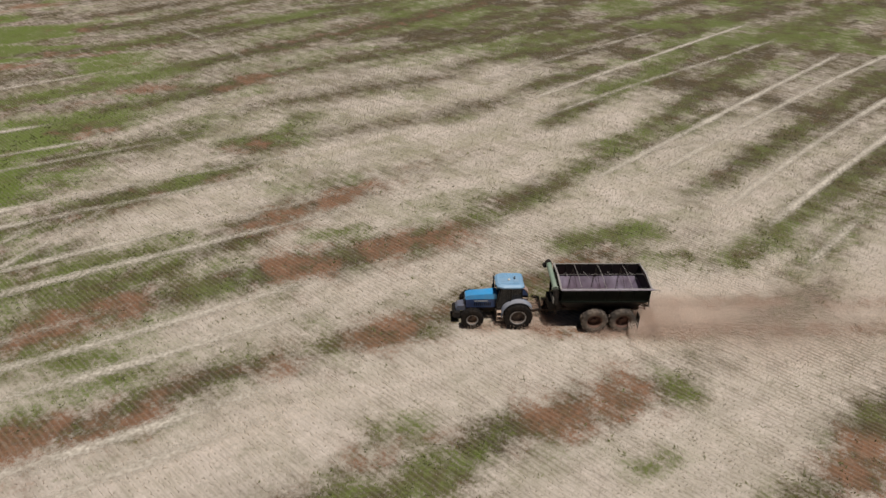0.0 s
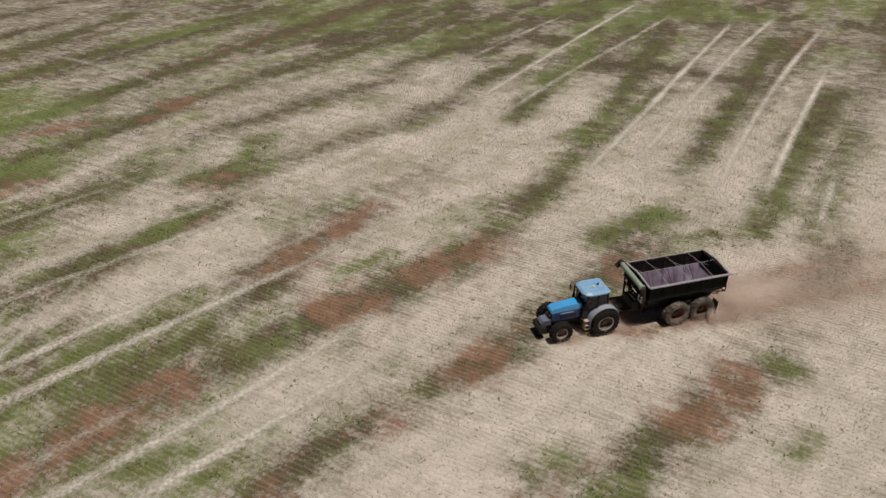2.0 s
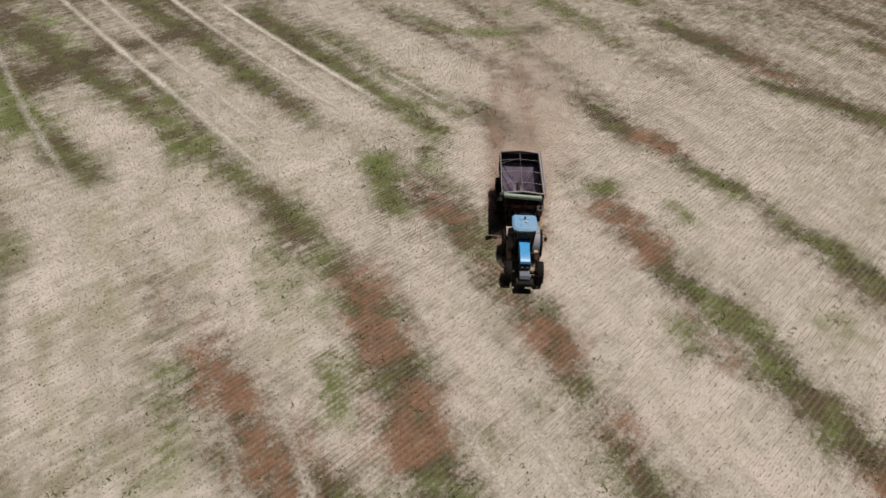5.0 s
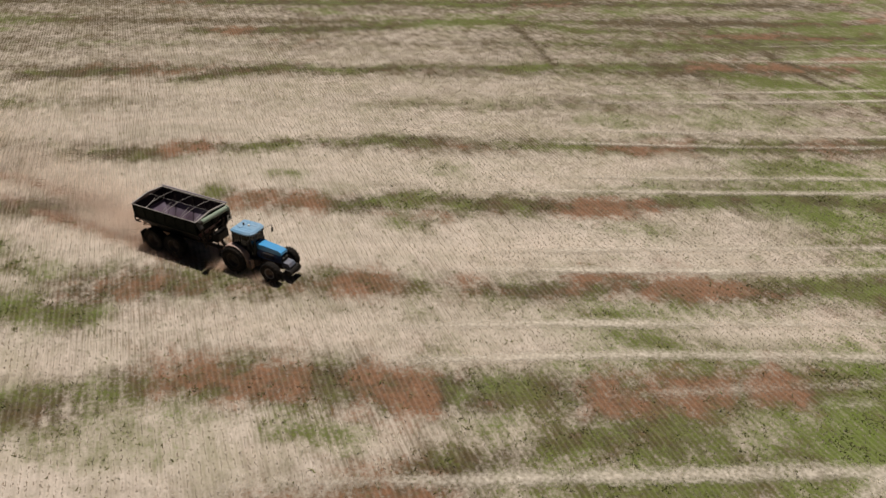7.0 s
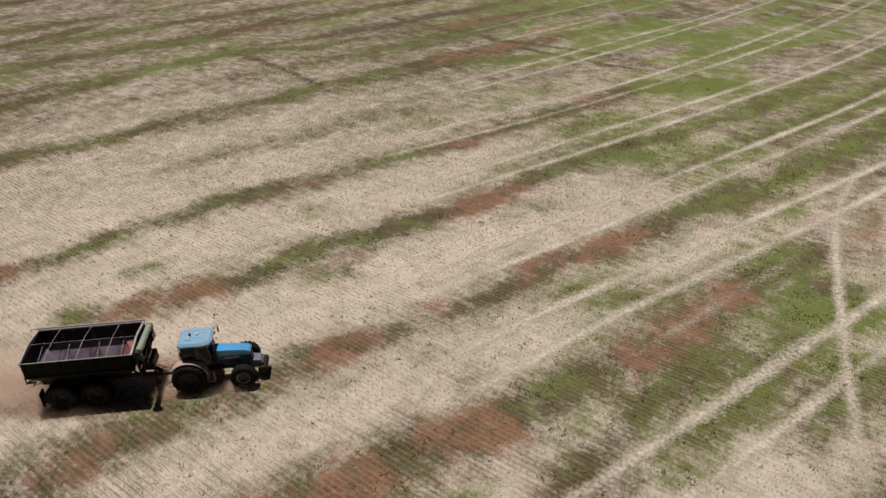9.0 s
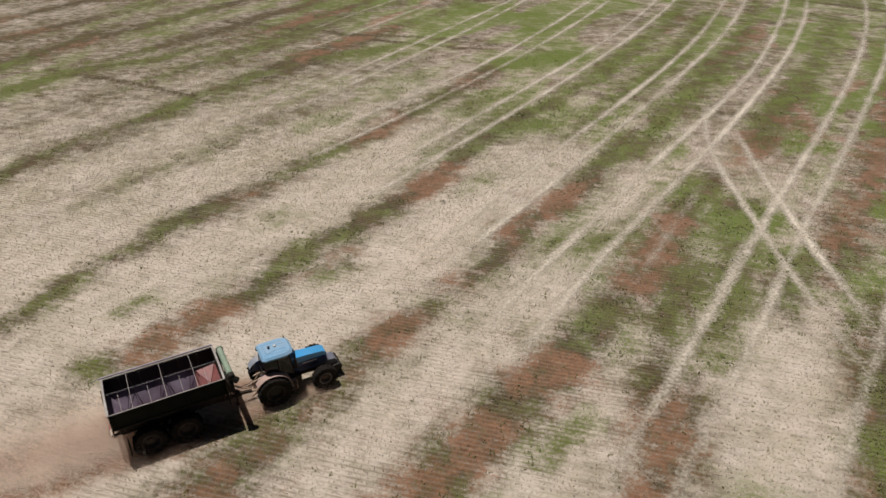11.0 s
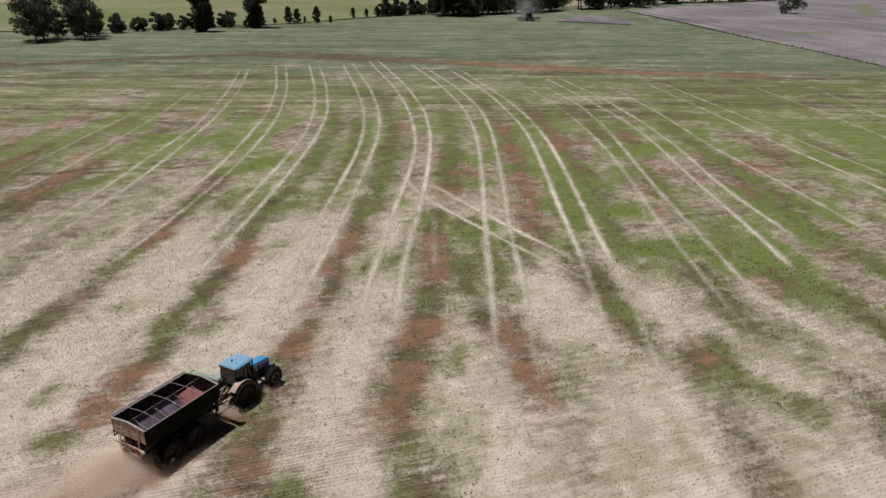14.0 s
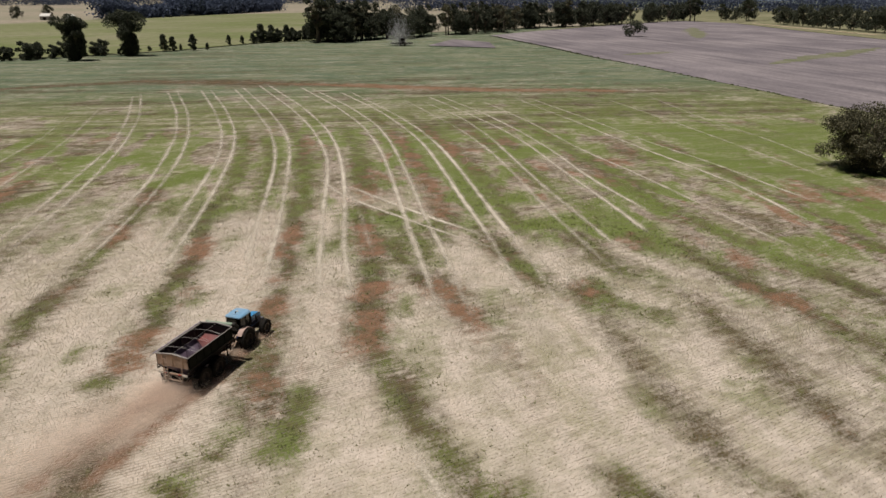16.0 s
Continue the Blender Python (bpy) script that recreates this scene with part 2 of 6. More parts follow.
def streak(strip, width, kinds, *xy):
    """A strip of bare soil (S), red soil (R), olive (O) or green (G) weeds or dark ground (D) along the points; small letters: faint."""
    pts = [(xy[i], xy[i + 1]) for i in range(0, len(xy), 2)]
    tone = {"C": np.array((0.48, 0.80, 1.45, 0.6)), "W": np.array((0.30, 0.80, 1.50, 0.6)), "B": np.array((0.88, 1.15, 0.90, 1.0)), "D": np.array((0.82, 1.15, 1.05, 1.0)), "E": np.array((0.55, 0.75, 1.1, 0.8)), "A": np.array((0.75, 0.9, 1.05, 0.9))}.get(strip, 1.0)     # greener in the east
    tint = [tone * np.array(TINT[k.upper()]) * (1.0 if k.isupper() else 0.5) for k in kinds]
    for (x0, y0), (x1, y1), c0, c1 in zip(pts, pts[1:], tint, tint[1:]):
        pad = width * 1.6 + 2
        i0, i1 = np.searchsorted(AX, (min(x0, x1) - pad, max(x0, x1) + pad))
        j0, j1 = np.searchsorted(AY, (min(y0, y1) - pad, max(y0, y1) + pad))
        sl = (slice(j0, j1), slice(i0, i1))
        if i1 <= i0 or j1 <= j0:
            continue
        dx, dy = x1 - x0, y1 - y0
        x, y = WX[sl], WY[sl]
        t = np.clip(((x - x0) * dx + (y - y0) * dy) / (dx * dx + dy * dy + 1e-6), 0, 1)
        d = np.hypot(x - x0 - t * dx, y - y0 - t * dy)
        w = 0.52 * width
        v = (0.84 * np.exp(-(d / w) ** 2) + 0.34 * np.exp(-(d / (2.1 * w)) ** 2)) * STRIP[strip][sl] * (0.50 + 1.0 * BREAK[sl])
        for n, key in enumerate("SRGD"):
            c = v * (c0[n] * (1 - t) + c1[n] * t)
            if key == "R":
                c = c * (0.35 + 0.65 * MOTTLE[sl])
            FIELD[key][sl] = np.maximum(FIELD[key][sl], c)


# Streaks are placed to fit the camera's view of each strip.
streak("A", 2.3, "RROSSSRRRSOOSGs", 38.1, 2.5, 36.1, 0.0, 33.6, -2.0, 30.9, -4.8, 27.7, -6.8, 25.0, -8.2, 21.8, -12.2, 18.2, -15.6, 14.3, -18.6, 9.7, -22.5, 6.0, -25.3, 1.1, -29.0, -6.1, -36.1, -13.9, -44.1, -26.1, -57.5)
streak("A", 2.1, "SSSSOGSSOOGGSS", 41.8, -10.1, 40.1, -11.4, 38.2, -13.4, 35.9, -14.8, 33.1, -16.7, 30.4, -18.8, 27.2, -21.4, 23.1, -24.9, 19.0, -28.3, 16.2, -30.3, 11.7, -34.5, 6.7, -36.7, -0.9, -41.8, -10.8, -48.9)
streak("A", 2.2, "SSSSOOSGSSsSS", 44.9, -20.6, 42.3, -22.8, 39.3, -24.7, 35.7, -26.6, 32.2, -28.8, 29.0, -32.0, 23.9, -35.9, 21.0, -39.2, 16.7, -41.8, 11.3, -45.4, 3.5, -51.3, -5.3, -57.0, -15.4, -63.6)
streak("A", 2.2, "sOSSRsSSSS", 47.8, -30.5, 43.9, -33.4, 39.7, -36.6, 34.9, -39.3, 29.7, -44.1, 23.7, -49.5, 17.0, -52.5, 9.6, -57.0, 0.9, -63.4, -9.2, -70.8)
streak("A", 2.4, "OGGSSSSS", 50.6, -40.4, 46.1, -42.9, 41.3, -46.1, 37.3, -49.9, 31.5, -55.0, 25.0, -60.8, 17.4, -67.5, 8.8, -73.7)
streak("A", 2.4, "SOSSGS", 54.6, -53.9, 49.3, -56.4, 44.0, -61.1, 37.9, -66.5, 29.6, -72.4, 23.3, -77.6)
streak("A", 2.2, "RSSSS", 57.5, -63.9, 54.1, -65.7, 48.7, -68.6, 42.8, -76.1, 37.3, -82.6)
streak("A", 2.4, "SSRRRRsRsssSSOOSS", 32.3, 7.1, 30.1, 6.5, 28.2, 5.2, 26.1, 4.2, 23.8, 2.4, 21.2, 0.6, 19.1, -1.5, 17.5, -3.1, 14.9, -5.3, 11.8, -7.4, 8.0, -11.2, 4.3, -14.4, 0.1, -18.0, -4.9, -22.7, -10.2, -28.4, -18.9, -38.3, -30.4, -51.5)
streak("A", 2.2, "OOG", 0.0, -8.1, -3.5, -9.9, -5.7, -10.7)
streak("A", 1.6, "GO", -5.0, -6.0, -8.0, -6.6)
streak("A", 2.6, "OOOSSS", -7.9, -3.7, -12.3, -7.0, -18.9, -12.5, -26.2, -18.9, -33.4, -25.0, -38.4, -28.8)
streak("A", 2.2, "sSSSS", -12.1, -16.8, -18.9, -22.7, -26.7, -30.0, -35.5, -38.3, -45.8, -47.7)
streak("A", 3.6, "GGG", -21.7, -68.7, -29.1, -69.2, -34.6, -71.1)
streak("A", 3.2, "GGG", -31.3, -61.0, -37.6, -63.0, -42.6, -63.7)
streak("A", 2.6, "GG", -9.4, -41.5, -17.0, -46.3)
streak("A", 2.6, "OOO", -6.1, -25.7, -11.1, -28.9, -15.5, -30.4)
streak("A", 3.0, "DDDD", -17.6, -44.5, -23.1, -42.5, -27.5, -38.7, -31.0, -34.4)
streak("A", 2.0, "sssR", 17.8, 9.9, 15.7, 8.8, 14.0, 7.9, 11.5, 6.3)
streak("A", 2.4, "OO", 34.5, 3.6, 33.1, 2.5)
streak("A", 1.6, "GG", 37.8, -2.1, 36.5, -2.8)
streak("A", 1.6, "gg", 30.0, -9.5, 28.2, -9.5)
streak("A", 1.6, "gg", 18.9, -9.8, 15.6, -10.6)
streak("A", 2.0, "sss", -4.0, 1.3, -7.1, 0.7, -11.6, -0.9)
streak("B", 2.3, "SRRRSOOOOSROORRRRSRRS", -23.4, -20.6, -19.9, -16.6, -16.5, -14.0, -12.5, -11.7, -7.5, -9.4, -3.5, -7.1, -1.0, -5.4, 2.9, -3.4, 6.6, -2.5, 9.7, -0.6, 12.8, 2.0, 15.2, 3.1, 17.6, 4.0, 20.0, 4.8, 21.7, 6.5, 24.1, 7.5, 26.1, 8.2, 28.4, 9.3, 30.7, 10.3, 33.8, 11.8, 37.0, 13.0)
streak("B", 2.1, "ROGSOSOOORRRRsRRR", -9.7, -21.8, -7.0, -20.0, -4.6, -18.1, 0.4, -16.1, 4.5, -14.2, 8.0, -12.7, 10.7, -11.1, 13.8, -9.5, 15.8, -8.3, 18.4, -7.4, 21.2, -6.1, 23.5, -4.8, 26.0, -3.6, 27.7, -2.5, 29.3, -1.4, 31.8, -0.0, 34.1, 1.3)
streak("B", 2.0, "sSRRORSSS", 7.3, -23.4, 10.3, -22.1, 14.0, -20.5, 16.1, -19.3, 18.2, -18.2, 20.1, -17.1, 22.1, -16.1, 24.4, -15.3, 25.7, -14.8)
streak("B", 2.1, "OSSSSSSsGOOORSOSsOOS", -38.1, -19.2, -36.0, -15.3, -30.2, -10.9, -24.0, -8.1, -19.3, -5.1, -14.9, -1.8, -10.6, 0.3, -7.6, 2.1, -3.7, 4.5, -0.1, 6.3, 2.5, 7.4, 6.6, 9.0, 9.3, 10.2, 12.1, 12.3, 14.4, 13.5, 17.3, 15.2, 19.7, 17.2, 23.0, 17.8, 25.2, 19.6, 32.1, 21.6)
streak("B", 2.2, "OOOGS", -43.2, -16.5, -38.5, -11.6, -34.3, -6.2, -34.2, -1.4, -35.6, 3.5)
streak("B", 2.0, "sSSrSSsSs", -19.6, 6.3, -13.9, 8.5, -9.1, 10.8, -4.7, 14.2, 0.0, 17.1, 4.5, 19.8, 8.1, 21.1, 12.5, 21.8, 16.6, 26.3)
streak("B", 2.2, "SSSSSSRSSSS", -39.2, 17.8, -32.5, 22.3, -26.4, 26.7, -21.5, 30.7, -15.8, 33.8, -10.6, 37.6, -5.0, 42.5, -0.2, 46.0, 4.4, 49.3, 9.3, 51.8, 13.2, 54.2)
streak("B", 2.0, "sSOOSS", -21.2, 41.8, -15.4, 45.8, -11.8, 51.8, -6.6, 54.8, -0.7, 58.4, 7.6, 63.8)
streak("B", 2.0, "SSSS", -14.9, 59.4, -10.1, 62.4, -5.2, 67.0, 2.6, 72.4)
streak("B", 2.0, "OOsSs", 8.5, 33.1, 11.8, 33.6, 14.4, 35.6, 18.0, 36.7, 22.9, 37.4)
streak("B", 1.6, "GG", -11.6, 28.1, -9.1, 28.3)
streak("B", 1.6, "OO", 21.0, 11.5, 22.3, 12.7)
streak("B", 2.0, "sSs", 21.2, 29.8, 24.4, 30.5, 26.7, 30.8)
streak("B", 2.0, "OO", 35.0, 9.6, 36.6, 9.9)
streak("B", 2.0, "OO", 19.1, -21.1, 19.7, -19.5)
streak("B", 0.5, "DDDDDD", -11.1, 34.6, 4.2, 21.0, 14.7, 11.7, 22.3, 4.9, 27.7, -0.0, 31.8, -3.7)
streak("D", 2.4, "RRRRSRROORRRRRSSS", 8.4, -10.9, 10.2, -10.0, 12.0, -9.0, 13.8, -7.9, 15.7, -6.7, 18.4, -6.2, 21.1, -5.4, 23.6, -3.9, 25.6, -2.9, 27.9, -2.1, 30.1, -0.9, 32.6, 0.4, 35.6, 2.1, 37.8, 3.3, 40.7, 4.9, 43.7, 6.2, 46.5, 7.8)
streak("D", 2.1, "RRRRrsRRsrOSRRRROOOSS", -2.1, -6.9, -0.2, -5.8, 2.2, -4.6, 4.2, -3.5, 6.3, -2.3, 8.4, -1.1, 11.2, 0.6, 13.0, 1.5, 16.2, 2.5, 18.7, 3.8, 21.4, 4.8, 23.4, 5.8, 25.5, 7.4, 28.4, 8.5, 31.4, 9.8, 34.2, 11.1, 37.1, 12.8, 40.4, 14.1, 43.1, 15.8, 47.0, 18.3, 51.3, 20.6)
streak("D", 2.1, "ORRRSOOSSRRROOSOOSROS", -3.2, 6.4, -0.5, 6.6, 1.8, 7.7, 4.7, 8.6, 7.5, 9.9, 9.9, 11.6, 12.4, 13.1, 15.6, 14.0, 18.8, 15.5, 21.6, 16.7, 24.2, 17.9, 26.3, 19.2, 29.0, 21.0, 31.9, 23.1, 36.8, 25.8, 40.7, 27.0, 43.6, 27.8, 47.0, 29.7, 50.2, 30.9, 53.9, 33.6, 57.1, 35.9)
streak("D", 2.0, "RRsOsSOSssSGRROORSOOO", -11.8, 10.7, -9.8, 12.7, -7.0, 13.3, -4.5, 15.6, -2.0, 17.4, 0.8, 18.7, 3.1, 20.4, 6.5, 21.9, 10.1, 23.4, 12.9, 24.1, 15.6, 25.7, 19.4, 27.4, 23.4, 29.1, 27.5, 31.3, 30.6, 33.0, 35.0, 35.2, 38.4, 36.8, 43.4, 40.2, 48.3, 42.3, 53.4, 44.7, 61.8, 48.1)
streak("D", 2.1, "sSSSOSssOOOOSRRRs", -23.6, 23.7, -21.3, 27.0, -18.8, 30.5, -15.9, 32.9, -11.0, 33.9, -6.8, 36.8, -2.3, 39.8, 2.7, 42.1, 7.3, 44.3, 11.2, 47.4, 14.9, 49.0, 18.1, 51.0, 21.3, 52.6, 26.6, 55.5, 32.2, 58.2, 38.6, 60.3, 46.2, 64.5)
streak("D", 2.2, "SRSSSSGGOOs", -34.5, 39.2, -30.4, 41.1, -26.3, 43.5, -22.2, 46.2, -17.5, 49.7, -13.2, 53.3, -9.2, 56.4, -4.1, 59.5, 1.2, 62.7, 8.9, 62.4, 16.2, 65.3)
streak("D", 2.2, "SSSOSOOSs", -42.9, 51.1, -37.1, 54.1, -31.1, 57.3, -25.9, 59.4, -21.2, 63.3, -15.5, 65.6, -6.6, 68.3, -0.5, 73.9, 6.2, 80.1)
streak("D", 2.2, "SRSSS", -48.0, 58.3, -42.0, 61.8, -36.2, 66.6, -30.1, 71.8, -23.5, 77.3)
streak("D", 2.0, "srRSs", 17.6, 66.0, 26.7, 69.1, 35.4, 72.4, 42.0, 76.1, 51.8, 81.6)
streak("D", 3.2, "ggg", 48.4, 55.3, 53.8, 56.8, 59.0, 55.2)
streak("D", 0.5, "DDDD", 20.2, 75.6, 31.8, 63.6, 40.7, 51.8, 49.4, 44.8)
streak("D", 0.5, "DDD", -3.0, 64.2, 4.1, 56.3, 10.5, 47.7)
streak("D", 0.5, "DDD", 34.5, 61.3, 44.2, 53.6, 52.1, 48.2)
streak("D", 0.8, "DD", 47.3, 72.6, 51.5, 69.3)
streak("D", 0.8, "DD", 60.4, 57.4, 62.8, 54.3)
streak("D", 2.6, "OOO", 28.3, -5.3, 30.9, -3.9, 33.6, -2.3)
streak("D", 2.6, "OGOO", 29.9, -7.7, 32.6, -6.4, 36.6, -2.8, 39.3, -1.7)
streak("D", 2.6, "OOO", 36.2, -7.2, 38.5, -6.2, 41.7, -4.6)
streak("D", 2.2, "OO", 41.4, 1.3, 44.5, 2.6)
streak("D", 1.8, "go", 11.4, 8.6, 13.6, 9.6)
streak("D", 1.6, "gg", -1.1, 11.4, 0.2, 11.9)
streak("D", 1.8, "gg", 26.9, 5.0, 29.0, 6.1)
streak("W", 3.0, "GGGGG", 24.2, 8.2, 27.3, 5.2, 31.6, 2.9, 37.0, 1.6, 42.9, 0.8)
streak("W", 4.2, "GGG", 41.3, 5.7, 39.2, 1.2, 37.6, -2.2)
streak("W", 2.8, "OGGGO", 15.9, 2.5, 19.1, 0.0, 21.4, -2.3, 23.3, -5.0, 26.0, -7.8)
streak("W", 2.4, "GGG", 31.3, -0.2, 34.7, -2.2, 41.4, -4.4)
streak("C", 2.4, "OOO", 19.2, -6.0, 19.9, -8.3, 19.4, -12.1)
streak("C", 2.2, "OO", 27.1, -12.4, 29.9, -14.3)
streak("C", 3.0, "GG", 52.7, -7.5, 56.7, -12.1)
streak("C", 3.0, "GG", 83.9, 17.8, 87.8, 14.8)
streak("C", 4.0, "GGG", 100.7, 80.1, 111.2, 74.3, 113.6, 61.9)
streak("W", 3.4, "gGGG", 23.2, 55.8, 27.7, 54.1, 33.1, 53.3, 39.4, 53.0)
streak("W", 3.2, "GGG", 46.7, 41.0, 49.7, 40.5, 54.4, 39.7)
streak("W", 3.0, "GG", 33.9, 24.6, 38.1, 23.8)
streak("C", 4.0, "GG", 83.5, -4.3, 90.9, -8.6)
streak("C", 3.0, "OGO", 45.0, -18.0, 48.4, -19.5, 51.1, -21.9)
streak("C", 3.0, "OGO", 49.3, -24.6, 48.3, -27.0, 47.8, -30.0)
streak("C", 2.4, "OOSSss", 10.1, 31.8, 13.8, 31.4, 18.9, 30.8, 24.0, 31.0, 30.5, 33.3, 39.6, 37.6)
streak("C", 2.4, "OSss", 15.7, 43.1, 19.3, 43.5, 25.8, 45.0, 34.8, 48.7)
streak("C", 2.2, "OOSSSOOSSSS", 7.7, 18.8, 10.8, 19.4, 14.7, 20.2, 20.0, 22.0, 25.1, 23.8, 30.7, 25.4, 35.4, 25.4, 43.5, 28.2, 56.7, 34.4, 71.2, 42.6, 90.8, 56.1)
streak("C", 2.4, "RRSRRRSSSSSS", 5.1, 7.7, 8.7, 9.3, 12.5, 10.6, 17.2, 12.7, 20.6, 13.1, 24.8, 15.0, 29.2, 15.8, 35.1, 17.6, 43.1, 21.5, 53.1, 26.5, 68.6, 34.8, 85.2, 46.4)
streak("C", 2.4, "RRSSSSS", 26.1, 7.4, 34.0, 10.0, 41.6, 13.9, 50.1, 18.6, 65.8, 27.5, 81.3, 36.4, 106.0, 55.0)
streak("C", 2.4, "SSSs", 98.8, 35.6, 77.4, 22.2, 61.5, 14.4, 53.3, 10.2)
streak("C", 1.9, "RRRROO", 9.3, -13.5, 12.1, -11.2, 14.5, -9.2, 16.9, -7.4, 20.5, -6.0, 25.8, -4.4)
streak("C", 2.4, "OROsRSRRRRS", 16.7, -18.8, 19.3, -17.2, 23.6, -14.9, 27.8, -13.4, 32.9, -11.6, 38.4, -8.6, 47.9, -3.8, 57.3, 1.0, 69.5, 7.2, 92.2, 20.8, 118.1, 37.8)
streak("C", 2.4, "ORRRsSSSRRS", 22.6, -28.5, 25.2, -26.4, 28.0, -24.8, 31.5, -22.8, 34.6, -20.4, 41.1, -16.5, 49.8, -11.8, 62.8, -5.3, 74.2, 0.4, 89.5, 9.8, 117.9, 27.5)
streak("C", 2.4, "SSOOSSSRS", 39.0, -32.5, 44.5, -29.5, 49.2, -26.4, 54.0, -22.8, 60.9, -17.1, 72.8, -10.4, 89.4, -0.9, 105.0, 10.0, 117.0, 18.9)
streak("C", 2.4, "SSSSs", 68.2, -30.6, 75.2, -25.1, 84.3, -18.7, 99.7, -9.8, 121.6, 3.0)
streak("C", 2.6, "OOO", 22.4, -27.3, 23.7, -30.0, 22.8, -32.6)
streak("C", 2.0, "SSS", 4.0, -4.2, 6.6, -3.6, 9.7, -3.1)
streak("C", 0.7, "dddd", 47.2, 29.8, 54.4, 21.1, 62.2, 10.8, 70.9, 0.6)
streak("C", 0.7, "ddd", 69.9, -7.0, 80.9, -18.0, 90.8, -29.0)
streak("C", 0.7, "ddd", 41.4, 4.4, 47.2, -1.5, 56.0, -11.5)
streak("C", 0.8, "ddd", 33.3, 64.1, 43.4, 53.6, 53.5, 42.1)
streak("C", 3.4, "GGG", 45.1, -17.0, 47.3, -19.7, 49.0, -22.6)
streak("C", 3.0, "GG", 45.3, -25.3, 47.7, -28.5)
streak("C", 3.0, "gG", 54.9, -9.3, 57.0, -11.8)
streak("C", 2.6, "RRS", 39.8, -41.4, 37.1, -43.3, 33.6, -45.8)
streak("C", 2.6, "OO", 32.4, -43.3, 32.0, -46.7)
streak("C", 2.6, "OOO", 30.6, -23.9, 28.7, -26.2, 23.8, -27.8)
streak("C", 5.0, "GGGG", 93.3, -31.4, 91.6, -40.7, 87.2, -48.8, 82.0, -55.7)
streak("C", 6.0, "GGGG", 119.1, -12.2, 120.6, -27.5, 119.0, -42.0, 111.4, -51.8)
streak("C", 2.6, "SSSS", 65.8, -27.4, 57.2, -33.7, 49.5, -39.6, 42.7, -44.5)
streak("C", 1.0, "dddd", 48.2, -11.5, 54.0, -17.0, 62.3, -22.8, 69.7, -29.6)
streak("C", 1.0, "dd", 77.5, -31.9, 75.4, -39.9)

streak("E", 3.0, "OGO", 1.6, 8.9, 3.9, 7.2, 7.4, 6.3)
streak("E", 2.4, "oooo", 15.1, 4.4, 17.5, 1.1, 19.7, -1.2, 21.2, -3.5)
streak("E", 2.4, "oOOo", 1.7, -3.7, 3.3, -6.3, 4.4, -9.4, 4.5, -13.3)
streak("E", 2.4, "OGO", 5.7, -13.3, 6.0, -16.6, 5.4, -19.3)
streak("E", 2.2, "RRS", -7.1, -9.7, -4.2, -8.5, -1.9, -7.9)
streak("E", 2.0, "RRr", 5.7, 8.2, 10.7, 10.1, 15.4, 11.5)
streak("E", 2.4, "OO", 8.5, -23.9, 6.5, -27.0)
streak("E", 2.4, "RS", -3.5, -18.8, 0.1, -19.6)

# faint streaks that go on over the whole field, and its greener far side
TURN_A = radians(40)
LANE_START, LANE_START_A = 5.4, -4.1
U_A = PX * math.cos(TURN_A) + PY * math.sin(TURN_A)
V_A = -PX * math.sin(TURN_A) + PY * math.cos(TURN_A)


def lanes(u, v, seed, start, gap):
    """The header's streaks side by side, each broken along its length."""
    v = v - start + 0.9 * (cloud(u, v, 30.0, seed, 2) - 0.5) + 0.9 * (cloud(u, v, 4.0, seed + 1, 2) - 0.5)
    k = np.round(v / gap)
    w = 0.9 + 0.9 * lattice(u / 15.0, k * 3.7, seed + 3)
    on = ramp(lattice(u / 26.0, k * 5.3 + 0.5, seed + 4), 0.20, 0.60)
    tint = lattice(u / 17.0, k * 7.1 + 0.5, seed + 5)
    return (0.7 * np.exp(-((v - k * gap) / w) ** 2) + 0.3 * np.exp(-((v - k * gap) / (2.2 * w)) ** 2)) * (0.25 + 0.75 * on), tint


l1, t1 = lanes(U, V, 140, LANE_START, 9.95)
l2, t2 = lanes(U_A, V_A, 160, LANE_START_A, 9.75)
lane, tint = l1 * (1 - STRIP["A"]) + l2 * STRIP["A"], t1 * (1 - STRIP["A"]) + t2 * STRIP["A"]
AWAY = PX * 0.88 + PY * 0.47
outer = (0.62 + 0.38 * ramp(REACH, 60, 95)) * (1 - 0.9 * ramp(AWAY, 62, 115)) * (1 - 0.4 * east)
patch = cloud(PX, PY, 22.0, 43)
FIELD["S"] = np.maximum(FIELD["S"], 0.80 * lane * outer)
FIELD["G"] = np.maximum(FIELD["G"], 0.62 * lane * outer * ramp(tint, 0.50, 0.80))
FIELD["R"] = np.maximum(FIELD["R"], 0.55 * lane * outer * ramp(-tint, -0.32, -0.14))
FIELD["G"] = np.maximum(FIELD["G"], 0.30 * ramp(cloud(U / 2.4, V, 3.6, 47, 3), 0.52, 0.76) * ramp(patch, 0.40, 0.62))
# olive regrowth in front of the tractor and dark and green patches on the headland side
FIELD["G"] = np.maximum(FIELD["G"], 0.50 * STRIP["D"] * ramp(PX, 16, 36) * ramp(cloud(U / 2.4, V, 4.0, 81, 4), 0.53, 0.70))
headland = ramp(-PY, 30, 60) * ramp(-PX, -45, -5) * STRIP["A"]
FIELD["G"] = np.maximum(FIELD["G"], 0.45 * headland * ramp(cloud(U_A / 1.6, V_A, 6.0, 83, 4), 0.44, 0.62))
FIELD["S"] = np.maximum(FIELD["S"], 0.75 * headland * ramp(cloud(U_A / 2.0, V_A, 4.0, 85, 4), 0.46, 0.66))
